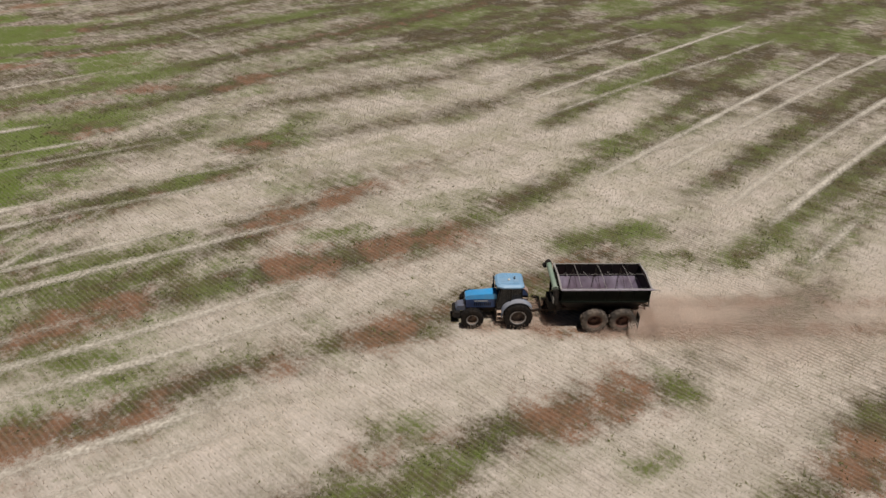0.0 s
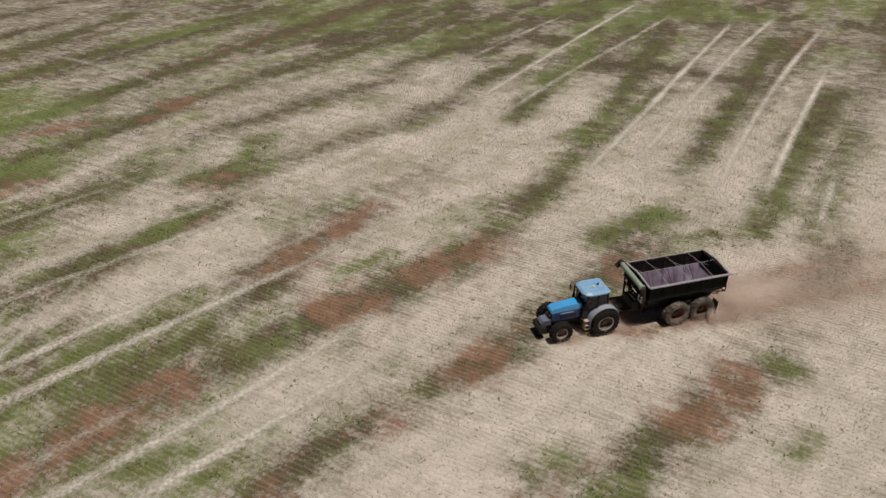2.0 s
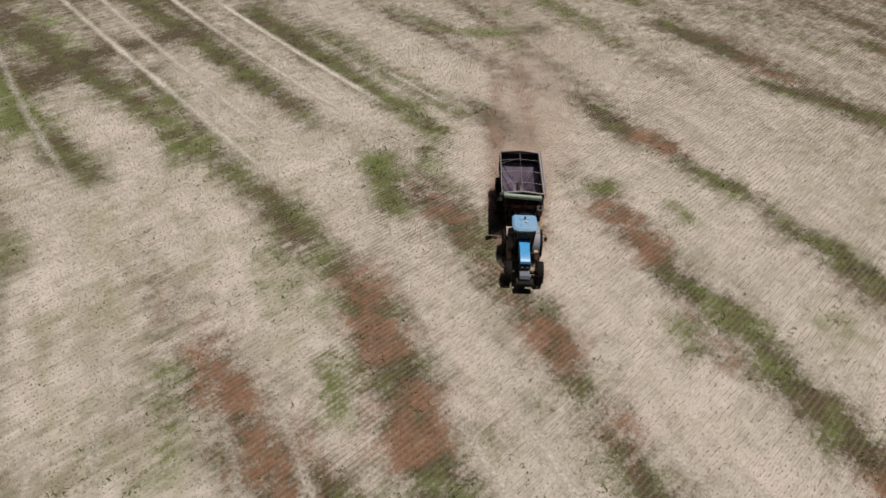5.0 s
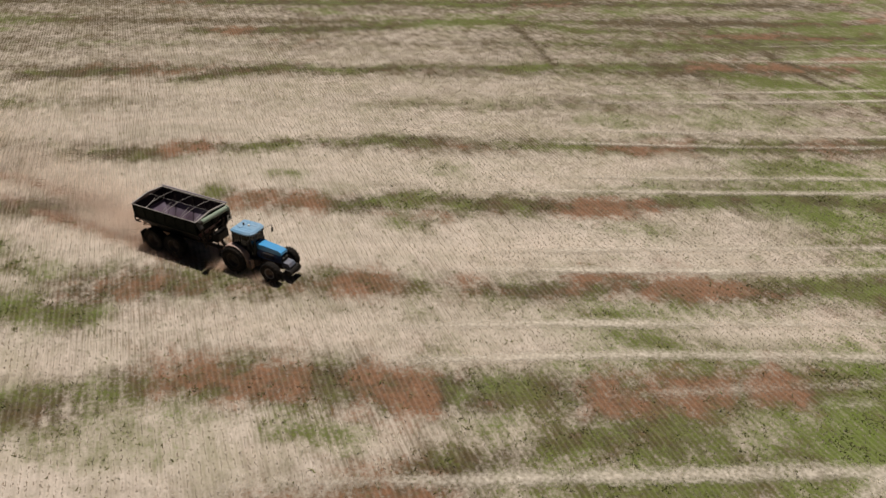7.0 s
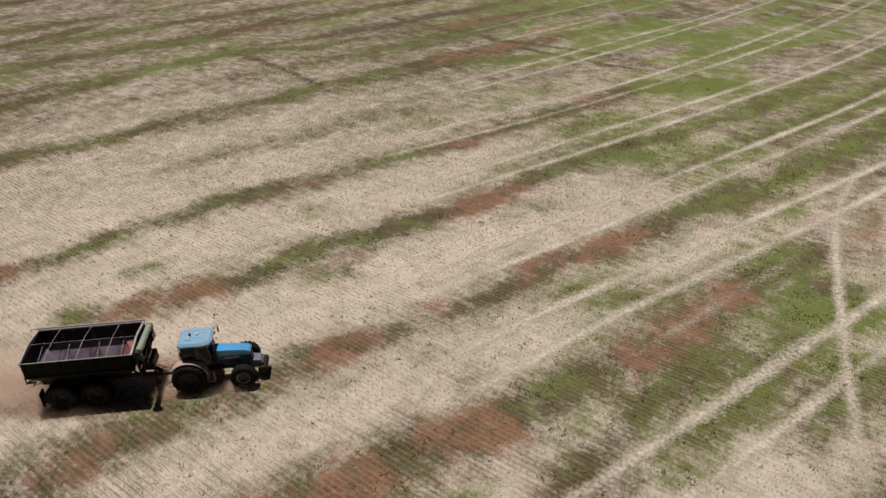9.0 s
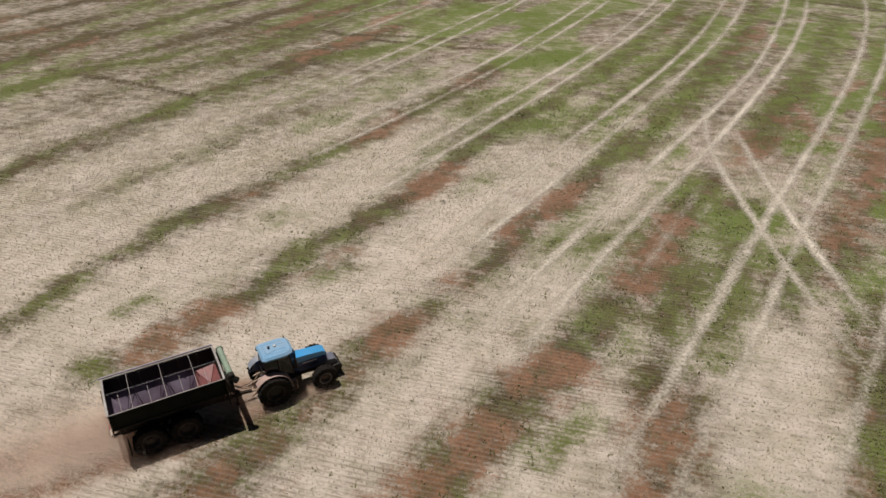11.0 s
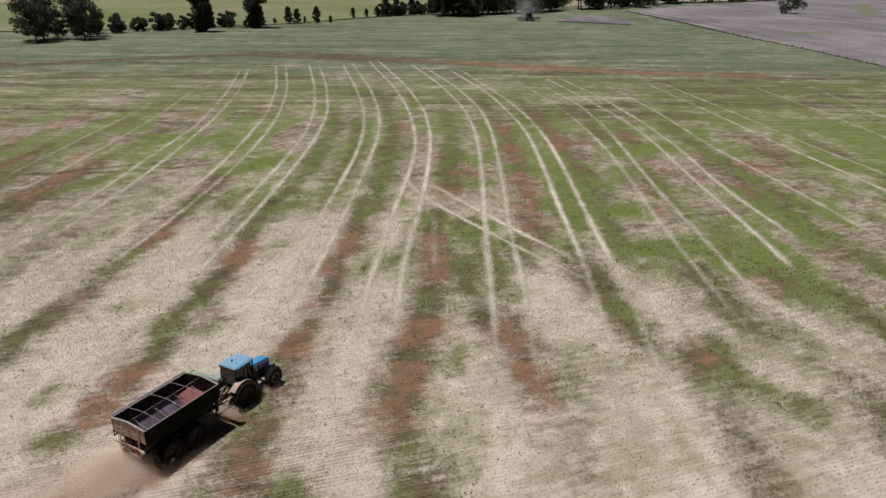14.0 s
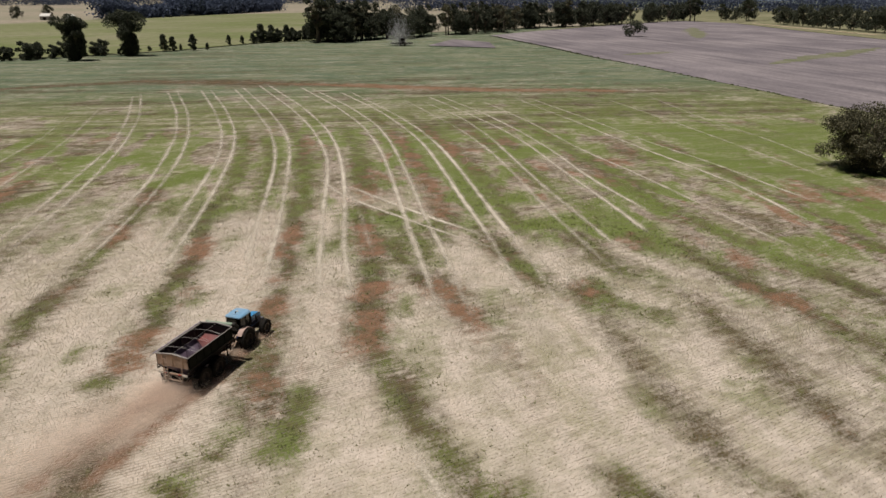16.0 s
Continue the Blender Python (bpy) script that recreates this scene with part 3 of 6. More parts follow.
# the east strip has more regrowth, up to the green far side
FIELD["G"] = np.maximum(FIELD["G"], (0.74 - 0.20 * ramp(PY, -5, 15)) * east * ramp(cloud(U / 2.6, V, 6.0, 59, 4), 0.50, 0.66))
FIELD["R"] = np.maximum(FIELD["R"], 0.40 * east * (1 - ramp(AWAY, 85, 115)) * ramp(cloud(U / 2.6, V, 5.0, 67, 4), 0.56, 0.76))
far_side = ramp(AWAY, 85, 150) * ramp(cloud(PX * 0.8 + PY * 0.3, PY * 1.3, 16.0, 51), 0.26, 0.62)
FIELD["G"] = np.maximum(FIELD["G"], 0.62 * far_side)
FIELD["G"] = np.maximum(FIELD["G"], 0.62 * ramp(np.hypot(PX, PY), 165, 225))
right_side = ramp(PX * 0.55 - PY * 0.85, 52, 85) * ramp(PX, 52, 85)
FIELD["G"] = np.maximum(FIELD["G"], 0.9 * right_side * ramp(cloud(PX, PY, 16.0, 57), 0.3, 0.6) * (0.30 + 0.70 * ramp(cloud(U / 3.0, V, 4.5, 87, 4), 0.40, 0.58)))
# the red bank across the far side
bank = PX - 2 - line(PY, -30, 190, -16, 180, 0, 176, 21, 168, 48, 165, 74, 164, 103, 160, 137, 150, 156, 128, 175, 95) - 5 * (cloud(PX, PY, 30.0, 61, 2) - 0.5)
streaky = cloud(PX * 2.0, PY * 0.35, 8.0, 63, 3)
beyond = (PX > 90) * ramp(PY, -45, -20)
FIELD["G"] *= 1 - 0.8 * np.exp(-(bank / 7.0) ** 2) * beyond
FIELD["S"] = np.maximum(FIELD["S"], 1.0 * np.exp(-((bank + 8 * (streaky - 0.5)) / 7.0) ** 2) * (0.3 + 0.7 * ramp(PY, 60, 105)) * beyond)
FIELD["R"] = np.maximum(FIELD["R"], 1.3 * np.exp(-((bank + 6 * (streaky - 0.5)) / 2.6) ** 2) * (0.45 + 0.65 * ramp(-PY, -95, -65)) * ramp(PY, -22, -8) * (PX > 90))
# brown and thin belts across the far side
belt = cloud(AWAY * 1.6, (PY * 0.88 - PX * 0.47) * 0.22, 9.0, 65, 3)
FIELD["S"] = np.maximum(FIELD["S"], 0.75 * ramp(AWAY, 80, 115) * ramp(belt, 0.56, 0.70))
FIELD["G"] *= 1 - 0.7 * ramp(AWAY, 80, 115) * ramp(-belt, -0.42, -0.33)
FIELD["G"] *= (1 - 0.85 * np.clip(FIELD["R"], 0, 1)) * (1 - 0.35 * view_patch)
FIELD["R"] *= 1 - 0.8 * np.exp(-(((PX + 3) / 6) ** 2 + ((PY + 8) / 5) ** 2))     # the streak beside the trailer is weedy
# soil torn up by the wheels behind the trailer
for side in (-1.3, 1.3):
    torn = np.exp(-((PY - side + 0.5 * (BREAK - 0.5)) / 0.75) ** 2) * ramp(-PX, -5.5, -2.5) * (0.20 + 0.80 * ramp(PX, -34, -8)) * (0.45 + 0.75 * BREAK)
    FIELD["R"], FIELD["S"] = np.maximum(FIELD["R"], 0.75 * torn), np.maximum(FIELD["S"], 0.40 * torn)

HEIGHT = 0.06 * (cloud(PX, PY, 11.0, 71, 3) - 0.5) * ramp(np.hypot(PX - 2, PY), 6, 14)
HEIGHT += 0.03 * (cloud(PX, PY, 1.5, 73, 2) - 0.5) * ramp(np.hypot(PX - 2, PY), 6, 14)
HEIGHT *= 1 - ramp(REACH, 60, 100)
HEIGHT -= 0.35 * ramp(np.hypot(PX, PY), 200, 400)


def sheet():
    nx, ny = len(AX), len(AY)
    me = bpy.data.meshes.new("ground")
    co = np.stack([PX, PY, HEIGHT], -1).reshape(-1, 3).astype(np.float32)
    idx = np.arange(nx * ny).reshape(ny, nx)
    q = np.stack([idx[:-1, :-1], idx[:-1, 1:], idx[1:, 1:], idx[1:, :-1]], -1).reshape(-1)
    me.vertices.add(nx * ny)
    me.vertices.foreach_set("co", co.ravel())
    me.loops.add(len(q))
    me.loops.foreach_set("vertex_index", q.astype(np.int32))
    me.polygons.add(len(q) // 4)
    me.polygons.foreach_set("loop_start", np.arange(0, len(q), 4, dtype=np.int32))
    me.update(calc_edges=True)
    me.shade_smooth()
    total = FIELD["S"] + FIELD["R"] + FIELD["G"] + FIELD["D"] + 0.10
    # Outer straw darkened by colour, standing in for its shade at grazing view.
    thin = 0.09 + 0.38 * ramp(REACH, 22, 75)
    bare = 1 - (1 - thin) * np.prod([1 - 0.86 * np.clip(FIELD[k], 0, 1) for k in "SRGD"], axis=0)
    # Haze grows with distance here and is mixed into the far colours.
    for name, v in (("bare", bare), ("red", FIELD["R"] / total), ("green", FIELD["G"] / total), ("rows", 0.10 + 0.90 * np.clip(np.maximum(np.maximum(STRIP["B"], STRIP["D"] * ramp(-PX, -50, -10) * (1 - 0.55 * ramp(-np.hypot((PX - 10) / 26, (PY - 8) / 17), -1.1, -0.8))), 0.25 * ramp(-REACH, -34, -20)), 0, 1)), ("far", np.maximum(ramp(AWAY, 55, 115), 0.55 * right_side)), ("far_haze", ramp(AWAY, 120, 190)),
                    ("olive", np.clip(1 - (0.72 - 0.40 * ramp(PY, 12, 32)) * STRIP["D"] - 0.50 * STRIP["B"] - 0.35 * STRIP["A"], 0.2, 1)), ("rosy", east * (1 - ramp(AWAY, 90, 130)))):
        at = me.attributes.new(name, "FLOAT", "POINT")
        at.data.foreach_set("value", np.clip(v, 0, 1).ravel().astype(np.float32))
    return me


def node_noise(n, nt, vec, scale, detail=3.0, rough=0.55):
    k = n.new("ShaderNodeTexNoise")
    k.inputs["Scale"].default_value, k.inputs["Detail"].default_value, k.inputs["Roughness"].default_value = scale, detail, rough
    nt.links.new(vec, k.inputs["Vector"])
    return k.outputs[0]


def node_range(n, nt, v, a, b, c=0.0, d=1.0):
    k = n.new("ShaderNodeMapRange")
    k.inputs[1].default_value, k.inputs[2].default_value, k.inputs[3].default_value, k.inputs[4].default_value = a, b, c, d
    nt.links.new(v, k.inputs[0])
    return k.outputs[0]


def node_mix(n, nt, f, a, b):
    k = n.new("ShaderNodeMix")
    k.data_type = "RGBA"
    for s, v in ((0, f), (6, a), (7, b)):
        if isinstance(v, tuple):
            k.inputs[s].default_value = (*v, 1)
        elif isinstance(v, float):
            k.inputs[s].default_value = v
        else:
            nt.links.new(v, k.inputs[s])
    return k.outputs[2]


def node_math(n, nt, op, a, b):
    k = n.new("ShaderNodeMath")
    k.operation = op
    for s, v in ((0, a), (1, b)):
        if isinstance(v, (int, float)):
            k.inputs[s].default_value = v
        else:
            nt.links.new(v, k.inputs[s])
    return k.outputs[0]


def ground_material():
    m = bpy.data.materials.new("stubble_field")
    m.use_nodes = True
    nt, n = m.node_tree, m.node_tree.nodes
    bs = n["Principled BSDF"]
    bs.inputs["Roughness"].default_value = 0.95
    bs.inputs["Specular IOR Level"].default_value = 0.15
    tc = n.new("ShaderNodeTexCoord").outputs["Object"]
    rot = n.new("ShaderNodeMapping")
    rot.inputs["Rotation"].default_value = (0, 0, radians(43))
    nt.links.new(tc, rot.inputs["Vector"])
    rows = n.new("ShaderNodeMapping")     # stretched along the sowing rows
    rows.inputs["Scale"].default_value = (0.35, 2.3, 1.0)
    nt.links.new(rot.outputs[0], rows.inputs["Vector"])
    lay = n.new("ShaderNodeMapping")      # stretched along the header's lanes
    lay.inputs["Rotation"].default_value = (0, 0, -TURN)
    nt.links.new(tc, lay.inputs["Vector"])
    lay2 = n.new("ShaderNodeMapping")
    lay2.inputs["Scale"].default_value = (0.12, 0.8, 1.0)
    nt.links.new(lay.outputs[0], lay2.inputs["Vector"])
    fine = node_noise(n, nt, tc, 3.6, 6.0, 0.75)
    mid = node_noise(n, nt, tc, 0.9, 4.0)
    wide = node_noise(n, nt, tc, 0.06, 4.0)
    row = node_noise(n, nt, rows.outputs[0], 1.0, 2.0)
    lane_n = node_noise(n, nt, lay2.outputs[0], 0.55, 3.0)
    drill = n.new("ShaderNodeTexWave")
    drill.wave_type, drill.bands_direction = "BANDS", "Y"
    drill.inputs["Scale"].default_value, drill.inputs["Distortion"].default_value = 1.0472, 0.9
    drill.inputs["Detail"].default_value, drill.inputs["Detail Scale"].default_value = 2.0, 0.8
    nt.links.new(rot.outputs[0], drill.inputs["Vector"])
    def attr(name):
        k = n.new("ShaderNodeAttribute")
        k.attribute_name = name
        return k.outputs["Fac"]

    def off(v, k):
        return node_math(n, nt, "MULTIPLY", node_math(n, nt, "SUBTRACT", v, 0.5), k)

    def total(*vs):
        g = vs[0]
        for v in vs[1:]:
            g = node_math(n, nt, "ADD", g, v)
        return g

    grain = node_noise(n, nt, tc, 7.5, 4.0, 0.7)
    clod = node_noise(n, nt, tc, 0.33, 5.0, 0.62)
    # dry straw, paler and pinker in broad patches
    dry = node_mix(n, nt, node_range(n, nt, fine, 0.34, 0.62), (0.44, 0.376, 0.308), (0.645, 0.556, 0.484))
    col = node_mix(n, nt, node_range(n, nt, lane_n, 0.48, 0.72, 0.0, 0.50), dry, (0.66, 0.55, 0.47))
    col = node_mix(n, nt, node_range(n, nt, lane_n, 0.46, 0.32, 0.0, 0.55), col, (0.335, 0.292, 0.225))     # thinner straw between the windrows
    col = node_mix(n, nt, node_math(n, nt, "MULTIPLY", attr("rosy"), node_range(n, nt, clod, 0.42, 0.62, 0.15, 0.75)), col, (0.64, 0.510, 0.450))     # pinker straw of the east strip
    gap = node_math(n, nt, "MULTIPLY", node_range(n, nt, drill.outputs[0], 0.55, 0.90), node_range(n, nt, node_noise(n, nt, tc, 0.09, 3.0), 0.40, 0.60, 0.50, 0.95))
    gap = node_math(n, nt, "MULTIPLY", gap, node_math(n, nt, "MULTIPLY", attr("rows"), node_range(n, nt, mid, 0.38, 0.60, 0.30, 1.0)))
    col = node_mix(n, nt, gap, col, node_mix(n, nt, grain, (0.095, 0.074, 0.044), (0.215, 0.170, 0.112)))
    col = node_mix(n, nt, node_math(n, nt, "MULTIPLY", attr("far_haze"), 0.7), col, (0.300, 0.300, 0.235))     # distance haze painted over the straw of the far side as grey-green
    # thin olive regrowth in soft patches
    regrowth = node_math(n, nt, "MULTIPLY", node_range(n, nt, total(node_noise(n, nt, tc, 0.26, 6.0, 0.68), off(row, 0.18), off(lane_n, 0.35)), 0.42, 0.62, 0.0, 0.78), node_range(n, nt, total(fine, off(grain, 0.8)), 0.38, 0.64, 1.0, 0.40))
    regrowth = node_math(n, nt, "MULTIPLY", regrowth, attr("olive"))
    col = node_mix(n, nt, regrowth, col, (0.215, 0.205, 0.105))
    # bare and weedy ground between the straw: its share of the surface grows with "bare"
    share = total(attr("bare"), off(clod, 0.85), off(mid, 0.75), off(row, 0.65), off(wide, 0.55))
    # pale and green bands across the far side
    turned, belt = n.new("ShaderNodeMapping"), n.new("ShaderNodeMapping")
    turned.inputs["Rotation"].default_value = (0, 0, radians(-28))
    nt.links.new(tc, turned.inputs["Vector"])
    belt.inputs["Scale"].default_value = (0.30, 0.05, 1.0)
    nt.links.new(turned.outputs[0], belt.inputs["Vector"])
    belts = node_noise(n, nt, belt.outputs[0], 1.0, 5.0, 0.65)
    share = total(share, node_math(n, nt, "MULTIPLY", attr("far"), off(belts, 1.25)))
    cover = node_range(n, nt, total(share, off(fine, 1.5), off(grain, 0.9)), 0.06, 0.72)
    cover = node_math(n, nt, "MULTIPLY", cover, node_range(n, nt, attr("bare"), 0.05, 0.34, 0.30, 0.97))
    cover = node_math(n, nt, "MULTIPLY", cover, node_range(n, nt, node_math(n, nt, "ADD", drill.outputs[0], off(fine, 2.2)), 0.0, 0.5, 0.90, 1.0))
    soil = node_mix(n, nt, node_range(n, nt, total(fine, off(clod, 0.8)), 0.30, 0.72), (0.026, 0.018, 0.008), (0.098, 0.069, 0.031))
    red = node_mix(n, nt, node_range(n, nt, fine, 0.3, 0.7), (0.100, 0.048, 0.026), (0.300, 0.155, 0.088))
    weed = node_mix(n, nt, node_range(n, nt, total(fine, off(grain, 0.6)), 0.34, 0.66), (0.050, 0.060, 0.010), (0.142, 0.184, 0.036))
    weed = node_mix(n, nt, node_range(n, nt, node_noise(n, nt, tc, 0.07, 6.0, 0.68), 0.46, 0.68, 0.0, 0.45), weed, (0.150, 0.178, 0.070))
    tint = node_noise(n, nt, tc, 0.5, 5.0, 0.66)
    under = node_mix(n, nt, node_range(n, nt, total(attr("red"), off(tint, -1.9), off(grain, 0.7)), 0.22, 0.66, 0.0, 0.92), soil, red)
    weed = node_mix(n, nt, node_range(n, nt, node_noise(n, nt, tc, 0.16, 5.0, 0.65), 0.44, 0.64, 0.0, 0.50), weed, (0.105, 0.094, 0.036))
    weed = node_mix(n, nt, node_math(n, nt, "MULTIPLY", attr("rosy"), 0.48), weed, node_mix(n, nt, fine, (0.075, 0.115, 0.014), (0.165, 0.235, 0.032)))     # brighter green of the east strip, painted for light through the leaves
    weed = node_mix(n, nt, attr("far_haze"), weed, node_mix(n, nt, node_range(n, nt, node_noise(n, nt, belt.outputs[0], 0.6, 5.0, 0.65), 0.40, 0.62), (0.055, 0.100, 0.058), (0.140, 0.162, 0.092)))     # distance haze put into the far weeds as blue-green
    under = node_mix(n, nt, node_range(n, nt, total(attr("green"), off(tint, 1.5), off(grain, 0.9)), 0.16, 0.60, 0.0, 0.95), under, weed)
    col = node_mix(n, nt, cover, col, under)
    # pale and dark streaks across the far side
    pale_run = node_range(n, nt, node_noise(n, nt, belt.outputs[0], 2.3, 6.0, 0.72), 0.52, 0.70, 0.0, 0.55)
    dark_run = node_range(n, nt, node_noise(n, nt, belt.outputs[0], 0.9, 6.0, 0.70), 0.50, 0.66, 0.0, 0.62)
    col = node_mix(n, nt, node_math(n, nt, "MULTIPLY", attr("far"), dark_run), col, (0.088, 0.086, 0.042))
    col = node_mix(n, nt, node_math(n, nt, "MULTIPLY", attr("far"), pale_run), col, (0.45, 0.40, 0.35))
    # a few straws left over everything, along the sowing rows
    swath = n.new("ShaderNodeMapping")
    swath.inputs["Scale"].default_value = (0.30, 1.0, 1.0)
    nt.links.new(rot.outputs[0], swath.inputs["Vector"])
    left = node_noise(n, nt, swath.outputs[0], 2.2, 5.0, 0.7)
    col = node_mix(n, nt, node_range(n, nt, left, 0.56, 0.76, 0.0, 0.30), col, (0.52, 0.45, 0.345))
    # scattered dark weed tufts
    spot = node_noise(n, nt, tc, 1.7, 4.0, 0.65)
    tuft = node_math(n, nt, "MULTIPLY", node_range(n, nt, spot, 0.55, 0.72), node_range(n, nt, wide, 0.40, 0.62, 0.20, 0.60))
    col = node_mix(n, nt, tuft, col, (0.135, 0.132, 0.070))
    nt.links.new(col, bs.inputs["Base Color"])
    bp = n.new("ShaderNodeBump")
    bp.inputs["Strength"].default_value, bp.inputs["Distance"].default_value = 0.55, 0.10
    nt.links.new(node_math(n, nt, "ADD", fine, row), bp.inputs["Height"])
    nt.links.new(bp.outputs[0], bs.inputs["Normal"])
    return m


gme = sheet()
gme.materials.append(ground_material())
ground = tagged(new("ground", gme), "pale harvested stubble field with soil streaks and green weeds", "field", kind="structure")


def at_field(key, x, y):
    """The field's value at places x, y."""
    i = np.clip(np.searchsorted(AX, x), 0, len(AX) - 1)
    j = np.clip(np.searchsorted(AY, y), 0, len(AY) - 1)
    return FIELD[key][j, i]


def at_grid(values, x, y):
    i = np.clip(np.searchsorted(AX, x), 0, len(AX) - 1)
    j = np.clip(np.searchsorted(AY, y), 0, len(AY) - 1)
    return values[j, i]


def at_height(x, y):
    return at_grid(HEIGHT, x, y)


def stamp(x, y, v):
    """Notes where straw is flattened, so that no stubble stands there."""
    i = np.clip(np.searchsorted(AX, x), 0, len(AX) - 1)
    j = np.clip(np.searchsorted(AY, y), 0, len(AY) - 1)
    np.maximum.at(FIELD["T"], (j, i), v)


# ---- wheel tracks: flattened pale straw ----
def track_material():
    m = bpy.data.materials.new("flattened_straw")
    m.use_nodes = True
    nt, n = m.node_tree, m.node_tree.nodes
    bs = n["Principled BSDF"]
    bs.inputs["Roughness"].default_value = 0.9
    bs.inputs["Specular IOR Level"].default_value = 0.2
    tc = n.new("ShaderNodeTexCoord").outputs["Object"]
    fine, mid = node_noise(n, nt, tc, 5.0, 4.0), node_noise(n, nt, tc, 0.35, 3.0)
    nt.links.new(node_mix(n, nt, node_range(n, nt, fine, 0.35, 0.65), (0.50, 0.434, 0.350), (0.70, 0.622, 0.525)), bs.inputs["Base Color"])
    e = n.new("ShaderNodeAttribute")
    e.attribute_name = "cover"
    a = node_math(n, nt, "ADD", e.outputs["Fac"], node_math(n, nt, "ADD", node_math(n, nt, "MULTIPLY", node_math(n, nt, "SUBTRACT", fine, 0.5), 0.8),
                                                         node_math(n, nt, "MULTIPLY", node_math(n, nt, "SUBTRACT", mid, 0.5), 0.9)))
    nt.links.new(node_range(n, nt, a, 0.10, 0.95), bs.inputs["Alpha"])
    return m


M_TRACK = track_material()
rng = np.random.default_rng(4)


def track(strip, worn, *xy):
    """One wheel's mark along the points; worn: how much of the straw is flattened."""
    pts = np.array(xy).reshape(-1, 2)
    # a smooth curve through the points
    d = np.concatenate([[0], np.cumsum(np.hypot(*np.diff(pts, axis=0).T))])
    t = np.linspace(0, d[-1], max(6, int(d[-1] / 1.5)))
    x, y = np.interp(t, d, pts[:, 0]), np.interp(t, d, pts[:, 1])
    k = 5
    pad = lambda v: np.convolve(np.concatenate([np.full(k, v[0]), v, np.full(k, v[-1])]), np.ones(2 * k + 1) / (2 * k + 1), "valid")
    x, y = pad(x), pad(y)
    tx, ty = np.gradient(x), np.gradient(y)
    ln = np.hypot(tx, ty) + 1e-9
    nx, ny = -ty / ln, tx / ln
    rowsv, cov = [], []
    ends = np.minimum(1, np.minimum(t, d[-1] - t) / 8.0)
    strength = 0.50 + 0.42 * lattice(t / 11.0, t * 0 + len(xy) + xy[0], 9)
    strength = worn * strength * at_grid(np.maximum(STRIP["C"] * (1 - 0.15 * view_patch), 0.85 * ramp(PX, 4, 24) * (0.60 + 0.40 * ramp(PY, -14, -5))) if strip == "C" else STRIP[strip], x, y)
    strength = strength * (1 - 0.30 * ramp(x * 0.88 + y * 0.47, 55, 110))
    stamp(x, y, strength)
    for s, c in ((-0.62, 0.0), (-0.08, 1.0), (0.08, 1.0), (0.62, 0.0)):
        j = rng.normal(0, 0.012, len(t))
        px, py = x + nx * (s + j), y + ny * (s + j)
        rowsv.append(np.stack([px, py, at_height(px, py) + 0.05], 1))
        cov.append(c * strength * ends)
    v = np.stack(rowsv, 1).reshape(-1, 3)
    m = len(t)
    faces = [(i * 4 + a, i * 4 + a + 1, i * 4 + a + 5, i * 4 + a + 4) for i in range(m - 1) for a in range(3)]
    me = bpy.data.meshes.new("wheel_track")
    me.from_pydata(v.tolist(), [], faces)
    at = me.attributes.new("cover", "FLOAT", "POINT")
    at.data.foreach_set("value", np.stack(cov, 1).ravel().astype(np.float32))
    me.materials.append(M_TRACK)
    ob = new("wheel_track", me)
    ob.parent = ground


track("A", 0.90, -40.7, -72.6, -22.8, -57.5, -6.7, -43.3, 2.3, -35.1, 10.6, -28.7, 17.5, -22.2, 22.4, -17.7)
track("A", 0.80, -41.0, -64.0, -24.7, -51.2, -13.5, -43.1, -2.1, -33.6, 6.0, -27.2, 11.8, -22.3)
track("A", 0.90, -47.3, -58.3, -28.5, -41.6, -17.0, -30.9, -10.3, -24.9, -4.7, -19.8, 0.1, -15.5)
track("A", 0.90, -54.8, -58.6, -35.7, -43.5, -21.5, -30.9, -12.8, -23.1, -5.9, -16.9)
track("A", 1.00, -57.8, -52.2, -42.6, -40.2, -29.2, -28.8, -19.2, -19.5, -11.2, -12.0, -8.7, -9.3)
track("A", 1.00, -45.7, -37.6, -32.8, -26.6, -23.4, -18.2, -16.0, -11.5, -13.2, -8.9)
track("A", 0.70, -27.1, -15.2, -21.0, -10.1, -16.2, -5.8, -12.5, -2.1)
track("A", 0.50, -25.8, -68.1, -7.4, -54.1, 7.0, -41.0, 16.5, -32.4)
track("A", 0.50, 48.7, -68.6, 38.5, -59.5, 29.9, -48.7)
track("A", 0.40, -3.0, -49.1, -11.9, -44.4, -20.8, -38.0, -27.9, -29.8)
track("D", 0.60, 43.9, 1.2, 38.8, -1.8, 34.6, -4.2, 31.4, -6.4, 28.6, -8.1)
track("D", 0.50, 45.9, 6.4, 41.0, 3.7, 35.9, 0.7)
track("C", 0.75, 125.4, 114.6, 94.3, 89.1, 66.7, 68.7, 48.9, 58.5, 31.6, 48.5, 18.2, 41.6, 13.5, 38.7)
track("C", 0.75, 130.9, 116.5, 95.8, 87.1, 69.7, 68.5, 49.9, 55.9, 31.7, 45.3, 19.3, 39.2, 11.5, 34.8)
track("C", 0.80, 137.8, 113.1, 106.4, 85.1, 81.1, 65.2, 60.9, 52.2, 42.8, 41.4, 31.5, 36.6, 21.0, 32.2, 10.8, 27.8)
track("C", 0.80, 139.4, 110.8, 104.9, 80.6, 80.4, 61.7, 62.4, 50.0, 44.0, 39.6, 31.4, 33.5, 20.4, 28.6, 12.4, 25.4)
